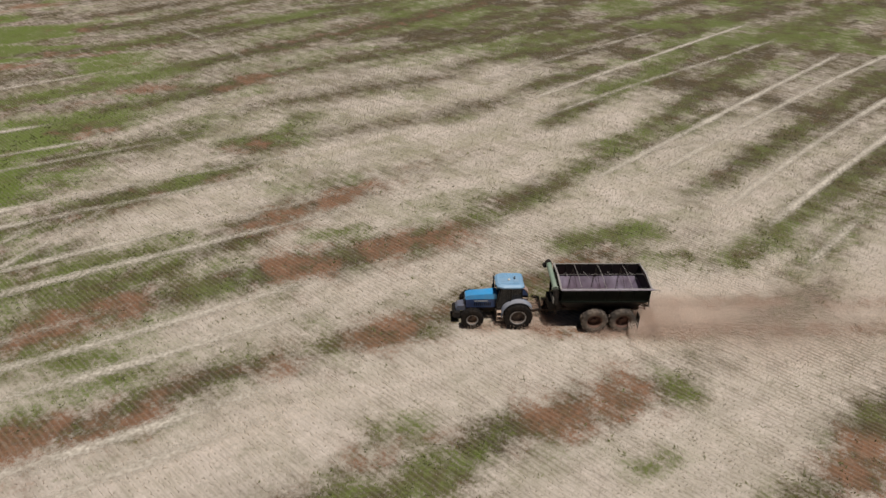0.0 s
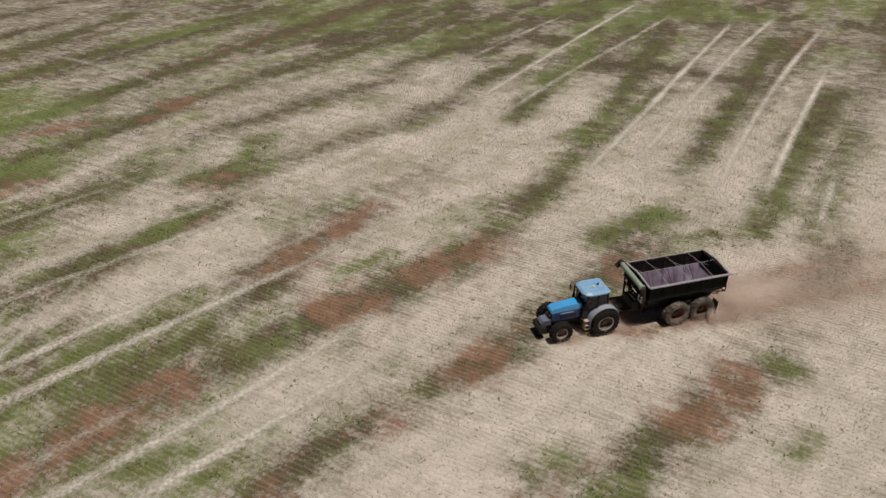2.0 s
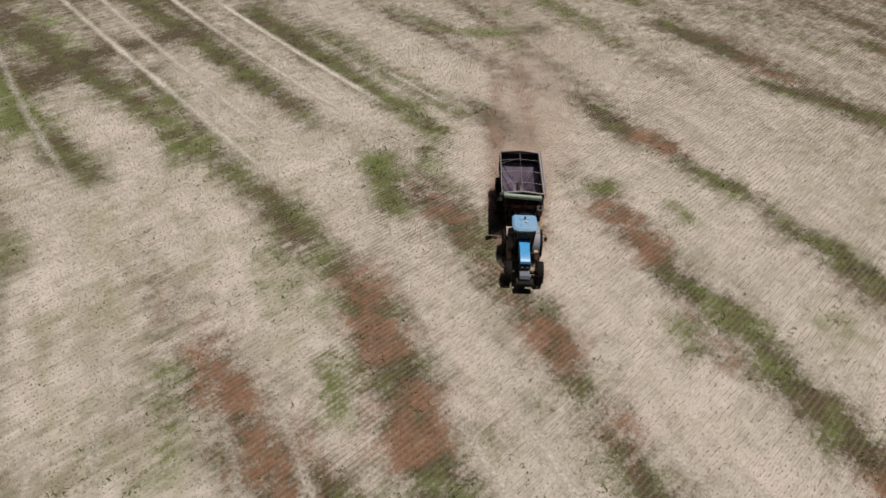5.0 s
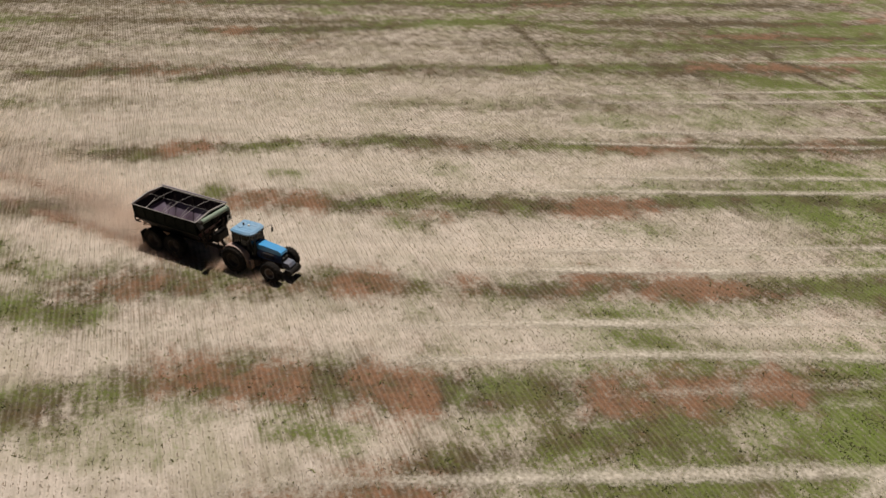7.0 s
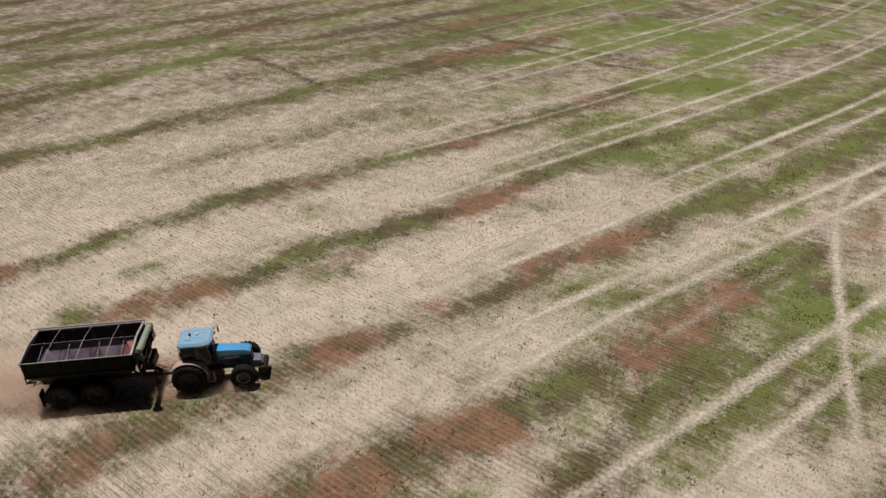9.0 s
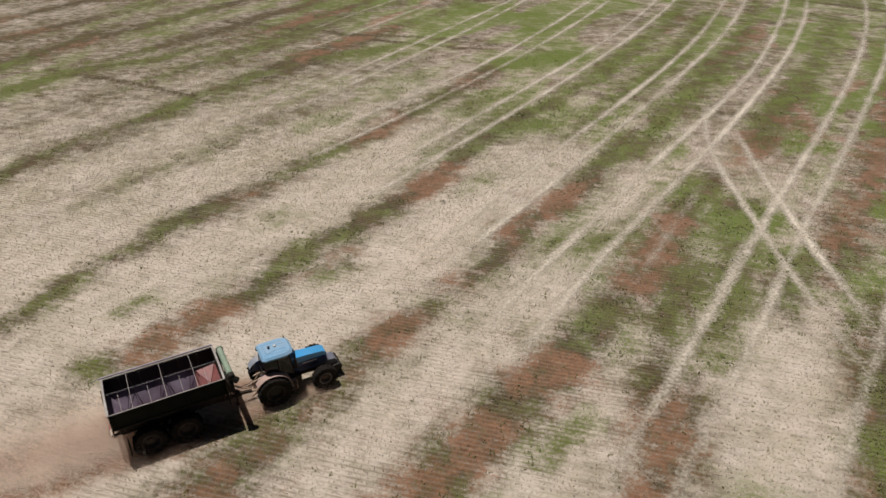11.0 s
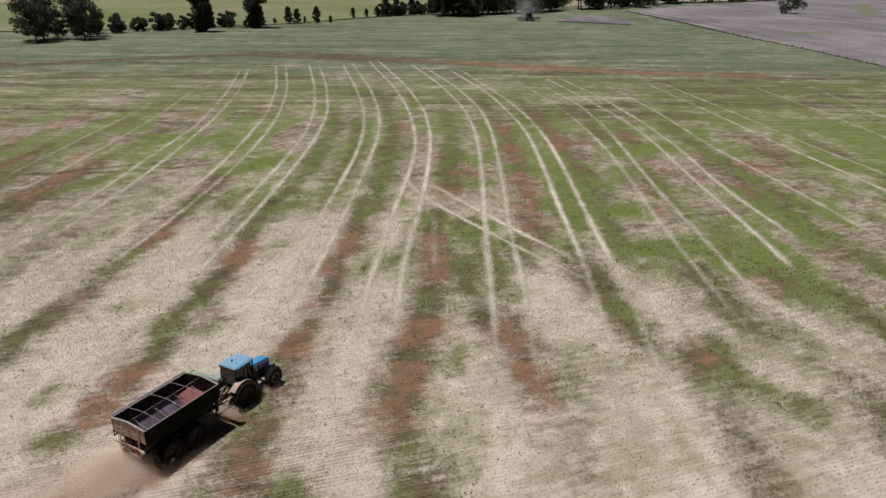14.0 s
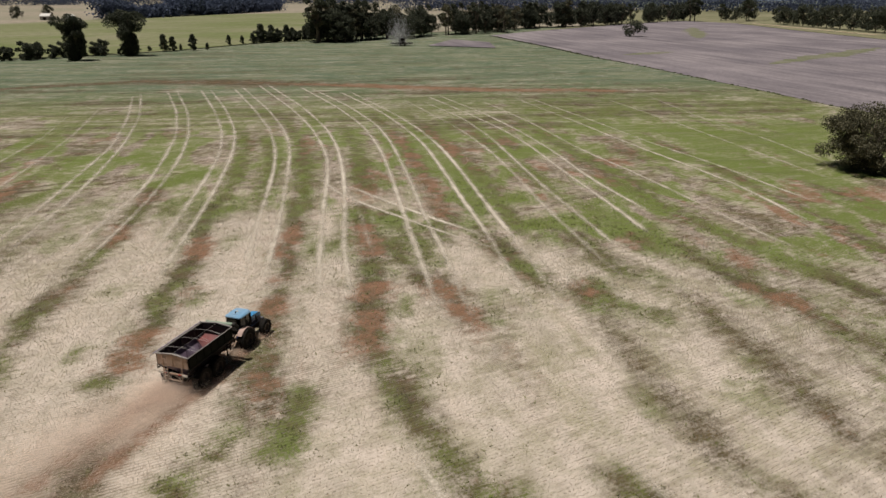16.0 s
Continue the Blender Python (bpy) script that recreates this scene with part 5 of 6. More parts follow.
    beam(bm, (4.75, 0, 1.2), (4.3, 0, 1.05), 0.07, 0.07)
    box(bm, 4.0, 4.8, -0.06, 0.06, 0.46, 0.54)
    part("rear_linkage", bm, M_REAR, T, "dust-coated rear linkage")
    return T


def beams(*rows):
    bm = bmesh.new()
    for r in rows:
        beam(bm, *r)
    return bm


def build_trailer():
    C = thing("grain_trailer", pose(0, 0, 0), "dark green open grain trailer with tandem wheels and folded auger", "trailer")
    xf, xr, w, zt = 2.79, -2.57, 1.36, 3.10
    zs = 2.22   # lower edge of the upright boards
    # side boards, with ribs
    for s in (-1, 1):
        side = part("side_board", boxes((xr, xf, s * (w - 0.05), s * w, zs, zt - 0.04)), M_GREEN, C, "dark green ribbed side board")
        for i in range(7):
            x = xr + 0.12 + i * (xf - xr - 0.24) / 6
            part("rib", boxes((x - 0.035, x + 0.035, s * (w + 0.002), s * (w + 0.045), zs + 0.02, zt - 0.06)), M_GREEN, side, bevel=0.008)
        part("lower_rail", boxes((xr - 0.02, xf + 0.02, s * (w - 0.02), s * (w + 0.05), zs - 0.07, zs)), M_GREEN, C)
        part("top_rail", boxes((xr - 0.03, xf + 0.03, s * (w - 0.028), s * (w + 0.028), zt - 0.02, zt + 0.025)), M_RAIL, C, "worn pale top rail", bevel=0.012)
        part("inner_lining", boxes((xr + 0.06, xf - 0.06, s * (w - 0.065), s * (w - 0.053), zs + 0.02, zt - 0.06)), M_INNER, C)
        for i in range(5):
            x = xr + 0.75 + i * 0.95
            part("inner_rib", boxes((x - 0.03, x + 0.03, s * (w - 0.11), s * (w - 0.067), zs + 0.02, zt - 0.1)), M_BLACK, C)
        shell = plate(bmesh.new(), [(xr + 0.02, s * (w + 0.0), zs - 0.06), (xf - 0.02, s * (w + 0.0), zs - 0.06), (1.95, s * 0.46, 0.98), (-1.75, s * 0.46, 0.98)], 0.01)
        part("hopper_shell", shell, M_BLACK, C, "black outer hopper shell")
        # sloping hopper side
        part("hopper_slope", plate(bmesh.new(), [(xr + 0.02, s * (w - 0.03), zs), (xf - 0.02, s * (w - 0.03), zs), (1.75, s * 0.34, 1.12), (-1.55, s * 0.34, 1.12)][::s], 0.02), M_FLOOR, C, "worn bare-metal hopper slope, pale highlights in its colour")
    # end boards with a low peak
    for x, k in ((xf, 1), (xr, -1)):
        bm = bmesh.new()
        prof = [(-w, zs), (w, zs), (w, zt - 0.04), (0.12, zt + 0.12), (-0.12, zt + 0.12), (-w, zt - 0.04)]
        a = [bm.verts.new((x, y, z)) for y, z in prof]
        b = [bm.verts.new((x - k * 0.05, y, z)) for y, z in prof]
        bm.faces.new(a)
        bm.faces.new(b[::-1])
        for i in range(len(prof)):
            bm.faces.new((a[i], b[i], b[(i + 1) % len(prof)], a[(i + 1) % len(prof)]))
        end = part("end_board", bm, M_GREEN if k > 0 else M_REAR, C, "dark green front board" if k > 0 else "dust-coated rear board")
        bm = bmesh.new()
        for s in (-1, 1):
            beam(bm, (x, s * (w + 0.02), zt), (x, s * 0.1, zt + 0.155), 0.10, 0.07)
        beam(bm, (x, -0.12, zt + 0.155), (x, 0.12, zt + 0.155), 0.10, 0.07)
        part("end_rail", bm, M_RAIL, C, "worn pale end rail")
        for y in (-0.85, 0, 0.85):
            part("end_rib", boxes((x + k * 0.002, x + k * 0.05, y - 0.04, y + 0.04, zs + 0.02, zt - 0.05)), M_GREEN if k > 0 else M_REAR, end)
        part("end_slope", plate(bmesh.new(), [(x - k * 0.02, -w + 0.03, zs), (x - k * 0.02, w - 0.03, zs), (1.75 if k > 0 else -1.55, 0.34, 1.12), (1.75 if k > 0 else -1.55, -0.34, 1.12)], 0.02), M_RED if k > 0 else M_FLOOR, C, "red-primed front slope" if k > 0 else "worn rear slope, pale highlights in its colour")
        part("inner_end", boxes((x - k * 0.056, x - k * 0.066, -w + 0.08, w - 0.08, zs + 0.02, zt - 0.06)), M_INNER, C)
    part("red_panel", plate(bmesh.new(), [(2.25, 0.25, 1.72), (2.70, 1.15, 2.22), (1.70, 1.15, 2.13), (1.55, 0.40, 1.45)], 0.015), M_RED, C, "faded red panel inside")
    part("trough", boxes((-1.6, 1.8, -0.36, 0.36, 1.0, 1.10)), M_FLOOR, C)
    bm = bars(0.11, ((-1.5, 0, 1.24), (1.75, 0, 1.24)), n=12)
    part("floor_auger", bm, M_CHASSIS, C, smooth=True)
    # bows across and one rail along the middle
    for x in (-1.45, 0.1, 1.55):
        bm = bmesh.new()
        pts = [(x, -w + 0.03, zt - 0.02), (x, -0.6, zt + 0.08), (x, 0, zt + 0.12), (x, 0.6, zt + 0.08), (x, w - 0.03, zt - 0.02)]
        for p, q in zip(pts, pts[1:]):
            bar(bm, p, q, 0.014, 8)
        part("cross_bow", bm, M_RAIL, C, "pale cross bow")
        for s in (-1, 1):
            part("inner_brace", bars(0.013, ((x - 0.35, s * 0.5, 1.35), (x + 0.04, s * (w - 0.1), 2.85)), ((x + 0.42, s * 0.5, 1.35), (x + 0.04, s * (w - 0.1), 2.85)), n=6), M_CHASSIS, C)
    for x in (-2.0, -0.65, 0.85, 2.05):
        part("inner_rod", bars(0.013, ((x, 0.1, zt - 0.12), (x + 0.03, -w + 0.1, zt - 0.55)), n=6), M_RAIL, C, "pale inner rod")
    part("ridge_rail", bars(0.009, ((xr, 0, zt + 0.13), (xf, 0, zt + 0.13))), M_RAIL, C)
    bm = bars(0.052, ((xr - 0.12, w + 0.12, zt + 0.02), (xf + 0.02, w + 0.12, zt + 0.02)), n=12)
    roller = part("tarp_roller", bm, M_ROLL, C, "mauve-grey tarp rolled along one top rail", smooth=True)
    bm = bars(0.02, ((xr - 0.45, w + 0.12, zt + 0.02), (xr - 0.121, w + 0.12, zt + 0.02)), ((xr - 0.45, w + 0.12, zt + 0.02), (xr - 0.47, w + 0.12, zt - 0.12)), n=8)
    part("crank", bm, M_RAIL, roller, "pale steel crank")
    # hopper underside frame
    bm = bmesh.new()
    for s in (-1, 1):
        beam(bm, (-2.3, s * 0.48, 1.05), (2.6, s * 0.48, 1.05), 0.12, 0.2)
        for x in (-2.2, -0.3, 1.3, 2.5):
            beam(bm, (x, s * 0.48, 1.1), (x, s * (w - 0.04), zs - 0.04), 0.08, 0.08)
    for x in (-2.3, -0.3, 1.3, 2.6):
        beam(bm, (x, -0.5, 1.05), (x, 0.5, 1.05), 0.12, 0.18)
    part("chassis", bm, M_CHASSIS, C, "dark dusty chassis frame")
    for s in (-1, 1):
        bm = bmesh.new()
        beam(bm, (0.56, s * 0.86, 0.82), (-1.16, s * 0.86, 0.82), 0.14, 0.22)
        beam(bm, (-0.3, s * 0.5, 0.95), (-0.3, s * 0.9, 0.85), 0.2, 0.2)
        part("walking_beam", bm, M_CHASSIS, C)
        for x in (0.57, -1.15):
            # Darker tyres and rims away from the sun, shade put into their colour.
            wheel("trailer_wheel", C, x, s * 1.32, 0.81, 0.56, 0.46, s, M_RUBBER_T if s > 0 else M_RUBBER, M_RIM_DISH if s > 0 else M_RIM_SHADE, 17)
    # front: frame, drawbar, jack, auger
    bm = bmesh.new()
    for s in (-1, 1):
        beam(bm, (2.6, s * 0.48, 1.0), (3.55, s * 0.08, 0.62), 0.12, 0.16)
        part("frame_brace", beams(((2.83, s * 0.95, zs + 0.3), (2.62, s * 0.55, 0.95), 0.09, 0.09)), M_CHASSIS, C)
        part("frame_post", beams(((2.86, s * 1.15, zt - 0.3), (2.86, s * 1.0, 1.0), 0.08, 0.08)), M_CHASSIS, C)
    beam(bm, (3.4, 0, 0.62), (4.15, 0, 0.52), 0.14, 0.14)
    for z, y in ((1.9, 1.1), (1.25, 1.0)):
        part("crossbar", beams(((2.85, -y, z), (2.85, y, z), 0.08, 0.1)), M_CHASSIS, C)
    part("drawbar", bm, M_CHASSIS, C, "dark drawbar frame")
    part("front_box", boxes((2.84, 3.3, -0.35, 0.75, 1.15, 1.75)), M_BLACK, C, bevel=0.03)
    bm = bars(0.05, ((3.3, -0.32, 0.25), (3.3, -0.32, 1.15)), n=10)
    box(bm, 3.2, 3.4, -0.42, -0.22, 0.2, 0.24)
    part("jack_stand", bm, M_CHASSIS, C)
    bm = bars(0.16, ((3.12, -1.28, 3.14), (3.10, 1.10, 2.98)), n=18)
    tube = part("auger_tube", bm, M_TUBE, C, "pale green folded auger tube", smooth=True)
    bm = bmesh.new()
    bar(bm, (3.12, -1.24, 3.14), (3.12, -1.52, 3.14), 0.19, 14)
    bar(bm, (3.14, -1.46, 3.10), (3.36, -1.50, 2.86), 0.14, 12, 0.17)
    part("spout", bm, M_BLACK, tube, "black rubber spout", smooth=True)
    part("flange", bars(0.20, ((3.10, 1.06, 2.985), (3.10, 1.16, 2.975)), n=18), M_TUBE, tube)
    bm = bars(0.17, ((3.10, 1.16, 2.97), (2.98, 1.22, 2.2)), n=16)
    bar(bm, (2.98, 1.22, 2.2), (2.6, 0.6, 1.3), 0.17, 16)
    part("lower_auger", bm, M_BLACK, C, "dark lower auger leg", smooth=True)
    bm = bars(0.035, ((3.02, -0.2, 1.9), (3.08, 0.4, 2.9)), ((2.95, -0.9, 1.3), (3.05, -0.6, 2.3)), ((3.0, 0.2, 1.2), (3.0, 0.9, 2.3)), n=8)
    part("hydraulic_ram", bm, M_CHASSIS, C)
    pl = part("warning_plate", boxes((3.16, 3.18, 0.98, 1.38, 2.08, 2.48)), M_WHITE, C, "small white plate with a dark ring")
    bm = bars(0.1, ((3.181, 1.18, 2.30), (3.19, 1.18, 2.30)), n=20)
    part("ring", bm, M_BLACK, pl)
    part("plate_back", boxes((2.95, 3.155, 0.97, 1.39, 2.05, 2.51)), M_BLACK, C)
    # rear: ladder, light bar, brackets
    bm = bmesh.new()
    beam(bm, (-2.66, -1.2, 1.72), (-2.66, 1.2, 1.72), 0.05, 0.12)
    for y in (-0.75, 0.75):
        beam(bm, (-2.62, y, 1.2), (-2.62, y, zs), 0.06, 0.06)
        beam(bm, (-2.3, y * 0.64, 1.1), (-2.62, y, 1.22), 0.06, 0.06)
    beam(bm, (-2.64, -0.8, 1.2), (-2.64, 0.8, 1.2), 0.06, 0.08)
    beam(bm, (-2.64, -0.75, 1.2), (-2.64, 0.0, 1.7), 0.04, 0.04)
    beam(bm, (-2.64, 0.75, 1.2), (-2.64, 0.0, 1.7), 0.04, 0.04)
    part("light_bar", bm, M_REAR, C, "dust-coated rear light bar")
    for s in (-1, 1):
        part("marker_board", boxes((-2.71, -2.69, s * 0.82, s * 1.26, 1.62, 1.78)), M_WHITE, C, "pale rear marker board")
        part("tail_light", boxes((-2.72, -2.69, s * 0.5, s * 0.7, 1.67, 1.77)), M_REDLENS, C)
    bm = bmesh.new()
    for y in (0.35, 0.75):
        beam(bm, (-2.74, y, 1.35), (-2.70, y, 3.0), 0.03, 0.03)
    for i in range(6):
        beam(bm, (-2.73, 0.35, 1.5 + i * 0.27), (-2.73, 0.75, 1.5 + i * 0.27), 0.025, 0.025)
    part("ladder", bm, M_REAR, C, "dusty ladder on the rear board")
    for s in (-1, 1):
        bm = bmesh.new()
        beam(bm, (-2.1, s * (w + 0.02), zs - 0.1), (-2.55, s * (w + 0.02), zs - 0.35), 0.05, 0.05)
        beam(bm, (-2.55, s * (w + 0.02), zs - 0.35), (-2.55, s * (w + 0.02), zs - 0.05), 0.05, 0.05)
        beam(bm, (-2.1, s * (w + 0.02), zs - 0.33), (-2.55, s * (w + 0.02), zs - 0.35), 0.05, 0.05)
        part("side_bracket", bm, M_CHASSIS, C)
        part("mud_flap", boxes((-2.12, -2.08, s * 1.1, s * 1.6, 0.35, 1.25)), M_BLACK, C)
    for k, y in enumerate((-0.06, 0.0, 0.06)):
        bm = bmesh.new()
        pts = [(3.35, y, 1.2), (3.7, y * 2, 0.95 - 0.03 * k), (4.1, y * 3, 0.92), (4.5, y * 2, 1.15)]
        for p, q in zip(pts, pts[1:]):
            bar(bm, p, q, 0.016, 6)
        part("hydraulic_hose", bm, M_BLACK, C)
    return C


tractor = build_tractor()
grain_trailer = build_trailer()


# ---- the far side: fields, trees, hills ----
def flat_field(name, pts, z, material, label):
    bm = bmesh.new()
    bm.faces.new([bm.verts.new((x, y, z)) for x, y in pts])
    bmesh.ops.triangulate(bm, faces=bm.faces)
    ob = part(name, bm, material)
    return tagged(ob, label, "field", kind="structure")


def field_mat(name, a, b, c, turn, s1=0.03, s2=0.5):
    m = bpy.data.materials.new(name)
    m.use_nodes = True
    nt, n = m.node_tree, m.node_tree.nodes
    bs = n["Principled BSDF"]
    bs.inputs["Roughness"].default_value, bs.inputs["Specular IOR Level"].default_value = 0.95, 0.1
    tc = n.new("ShaderNodeTexCoord").outputs["Object"]
    mp = n.new("ShaderNodeMapping")
    mp.inputs["Rotation"].default_value = (0, 0, radians(turn))
    nt.links.new(tc, mp.inputs["Vector"])
    st = n.new("ShaderNodeMapping")
    st.inputs["Scale"].default_value = (0.08, 1.0, 1.0)
    nt.links.new(mp.outputs[0], st.inputs["Vector"])
    col = node_mix(n, nt, node_range(n, nt, node_noise(n, nt, tc, s1, 4.0), 0.35, 0.65), a, b)
    col = node_mix(n, nt, node_range(n, nt, node_noise(n, nt, st.outputs[0], 0.16, 4.0), 0.42, 0.70, 0.0, 0.75), col, c)
    k = n.new("ShaderNodeMix"); k.data_type, k.blend_type = "RGBA", "MULTIPLY"
    k.inputs[0].default_value = 0.45
    nt.links.new(col, k.inputs[6])
    nt.links.new(node_range(n, nt, node_noise(n, nt, tc, s2, 5.0, 0.7), 0.3, 0.7, 0.45, 1.5), k.inputs[7])
    nt.links.new(k.outputs[2], bs.inputs["Base Color"])
    return m


M_PLOUGH = field_mat("ploughed_soil", (0.170, 0.148, 0.162), (0.285, 0.248, 0.256), (0.098, 0.086, 0.096), -32, 0.02, 0.7)
M_CROP = field_mat("ripening_crop", (0.165, 0.175, 0.085), (0.245, 0.225, 0.150), (0.120, 0.165, 0.045), 20, 0.010, 0.2)
M_FALLOW = field_mat("pale_fallow", (0.34, 0.28, 0.23), (0.26, 0.235, 0.175), (0.20, 0.195, 0.13), 40, 0.006, 0.1)
M_DULL = field_mat("dull_paddock", (0.17, 0.165, 0.095), (0.25, 0.225, 0.145), (0.13, 0.14, 0.075), 15, 0.008, 0.15)
M_LANE = field_mat("dirt_lane", (0.42, 0.31, 0.21), (0.50, 0.41, 0.31), (0.36, 0.26, 0.18), 0, 0.05, 0.4)
flat_field("ploughed_field", [(454, 97), (368, 44), (303, 8), (261, -19), (222, -41), (194, -58), (172, -70), (150, -86), (260, -260), (485, -160), (623, -112), (756, -76), (800, -22), (688, 22), (624, 46), (527, 78)], 0.10, M_PLOUGH,
           "grey-purple bare ploughed field beyond the stubble")
flat_field("crop_field", [(150, 300), (201, 248), (220, 231), (262, 211), (327, 203), (369, 182), (480, 150), (801, 354), (988, 478), (794, 545), (465, 553), (250, 520)], 0.12, M_CROP, "yellow-green ripening crop field behind the hedge")
flat_field("fallow_field", [(250, 520), (465, 553), (794, 545), (988, 478), (801, 354), (480, 150), (640, 60), (1500, 60), (2900, 900), (1900, 2400), (600, 2600)], 0.06, M_FALLOW, "pale dry fallow paddocks in the distance")
flat_field("far_paddock", [(527, 80), (624, 48), (690, 24), (802, -20), (760, -76), (1900, -500), (1900, 58), (640, 58)], 0.08, M_DULL, "dull olive paddock behind the far trees")
flat_field("far_paddock", [(758, -78), (625, -114), (487, -162), (520, -420), (1900, -900), (1900, -502)], 0.09, M_DULL, "dull olive grazing paddock past the ploughed field")
def weed_strip(x0, y0, x1, y1, w, seed):
    """A ragged lens of weeds in the bare soil."""
    g, n = random.Random(seed), 26
    ln = math.hypot(x1 - x0, y1 - y0)
    nx, ny = -(y1 - y0) / ln, (x1 - x0) / ln
    rim = []
    for s in (1, -1):
        for i in range(n)[::s]:
            t = (i + 0.5) / n
            q = s * w * (0.25 + math.sin(math.pi * t)) * g.uniform(0.35, 1.0)
            rim.append((x0 + (x1 - x0) * t + nx * q, y0 + (y1 - y0) * t + ny * q))
    flat_field("weed_strip", rim, 0.13, M_WEEDY, "thin olive weeds on the ploughed soil")


M_WEEDY = field_mat("soil_weeds", (0.150, 0.150, 0.095), (0.205, 0.190, 0.150), (0.125, 0.140, 0.070), -32, 0.10, 0.7)
weed_strip(289, -66, 420, -135, 7.0, 5)
weed_strip(318, -5, 346, -27, 5.0, 6)
weed_strip(470, -40, 640, -36, 9.0, 7)
flat_field("dirt_lane", [(752, -96), (652, -131), (560, -166), (562, -160), (654, -125), (754, -90)], 0.22, M_LANE, "pale dirt lane along the paddock's edge")
flat_field("bare_headland", [(345, 104), (342, 64), (385, 79), (403, 108)], 0.05, M_PLOUGH, "bare grey headland strip at the field's top")
bank_bm = bmesh.new()
bnd = [(454, 97), (368, 44), (303, 8), (261, -19), (222, -41), (194, -58), (172, -70), (150, -86)]
rb = random.Random(12)
for (x0, y0), (x1, y1) in zip(bnd, bnd[1:]):
    m = int(math.hypot(x1 - x0, y1 - y0) / 1.6)
    for i in range(m):
        t = (i + rb.random()) / m
        x, y, q = x0 + (x1 - x0) * t + rb.gauss(0, 0.4), y0 + (y1 - y0) * t + rb.gauss(0, 0.4), rb.uniform(0.15, 0.5)
        if rb.random() < 0.75:
            bmesh.ops.create_icosphere(bank_bm, subdivisions=1, radius=q, matrix=Matrix.Translation((x, y, q * 0.3)) @ Matrix.Diagonal((1.3, 1.3, 0.6, 1)))
M_EDGE = mat("dark_grass_edge", (0.075, 0.080, 0.042), 0.95, var=0.4, scale=0.8)
tagged(part("grass_bank", bank_bm, M_EDGE), "dark tufty grass edge along the ploughed field", "grass", kind="stuff")

M_BARK = mat("gum_bark", (0.20, 0.16, 0.125), 0.9, var=0.35, scale=2.0, bump=0.3, bscale=8)
M_LEAF = island_mat("gum_leaves", (0.036, 0.042, 0.030), (0.100, 0.108, 0.072), 0.7, 0.25)
# Distance haze is put into the far leaves' blue tint.
M_HAZY_WOODS = island_mat("hazy_foliage", (0.060, 0.076, 0.122), (0.098, 0.118, 0.175), 0.9, 0.3)
M_LEAF_PALE = island_mat("dry_leaves", (0.050, 0.050, 0.030), (0.185, 0.168, 0.105), 0.6, 0.2)


def tree(name, label, seed, h, spread, lumps, leaves, size, material, low=0.3, conical=False, heavy=False, clump=(0.28, 0.52)):
    """A trunk that forks into limbs, each ending in uneven clumps of leaves."""
    r = random.Random(seed)
    T = thing(name, pose(0, 0, 0), label, "tree")
    bm = bmesh.new()
    fork = Vector((r.uniform(-0.3, 0.3), r.uniform(-0.3, 0.3), h * (low + 0.05)))
    bar(bm, (0, 0, -0.1), fork, h * 0.026, 9, h * 0.017)
    lump = []
    for i in range(lumps):
        a = r.uniform(0, 2 * math.pi)
        k = (i + 0.5) / lumps
        z = h * (low + (0.93 - low) * k)
        if conical:
            rad = spread * (1.02 - k) * r.uniform(0.2, 0.8)
        elif heavy:
            rad = spread * (0.22 + 0.78 * min(1, k * 1.25) ** 1.6) * r.uniform(0.15, 1.0)
        else:
            rad = spread * math.sqrt(max(0.05, 1 - (1.55 * k - 0.72) ** 2)) * r.uniform(0.25, 0.95)
        c = Vector((rad * math.cos(a), rad * math.sin(a), z))
        elbow = fork.lerp(c, 0.55) + Vector((r.uniform(-0.4, 0.4), r.uniform(-0.4, 0.4), r.uniform(0, 0.6)))
        bar(bm, fork, elbow, h * 0.010, 6, h * 0.006)
        bar(bm, elbow, c, h * 0.006, 5, h * 0.002)
        lump.append((c, r.uniform(*clump) * spread * (0.7 if conical else 1.0)))
    part("trunk", bm, M_BARK, T)
    g = np.random.default_rng(seed)
    pick = g.integers(0, lumps, leaves)
    ctr = np.array([tuple(c) for c, q in lump])[pick]
    rad = np.array([q for c, q in lump])[pick]
    d = g.normal(size=(leaves, 3))
    d /= np.linalg.norm(d, axis=1)[:, None]
    pos = ctr + d * (rad * g.uniform(0.35, 1.05, leaves) ** 0.7)[:, None] * np.array([1, 1, 0.72])
    pos[:, 2] = np.maximum(pos[:, 2], 0.2)
    n1 = g.normal(size=(leaves, 3))
    n1 /= np.linalg.norm(n1, axis=1)[:, None]
    n2 = np.cross(n1, g.normal(size=(leaves, 3)))
    n2 /= np.linalg.norm(n2, axis=1)[:, None]
    s = (size * g.uniform(0.5, 1.4, leaves))[:, None]
    V = np.stack([pos - n1 * s, pos + n2 * s * 0.55, pos + n1 * s, pos - n2 * s * 0.55], 1).reshape(-1, 3)
    me = bpy.data.meshes.new("crown")
    me.from_pydata(V.tolist(), [], np.arange(leaves * 4).reshape(-1, 4).tolist())
    me.materials.append(material)
    ob = new("crown", me)
    ob.parent = T
    return T


def put(proto, x, y, k=1.0, turn=0.0):
    m = pose(x, y, -0.3 if math.hypot(x, y) > 300 else 0, 0, 0, turn)
    c = copy_thing(proto, m)
    c.scale = (k, k, k)
    return c


tall_a = tree("gum_tree", "tall dark gum tree with ragged crown at the field's edge", 3, 18.3, 6.4, 34, 22000, 0.34, M_LEAF, 0.06, heavy=True)
tall_a.matrix_basis = pose(207, 214.5, 0)
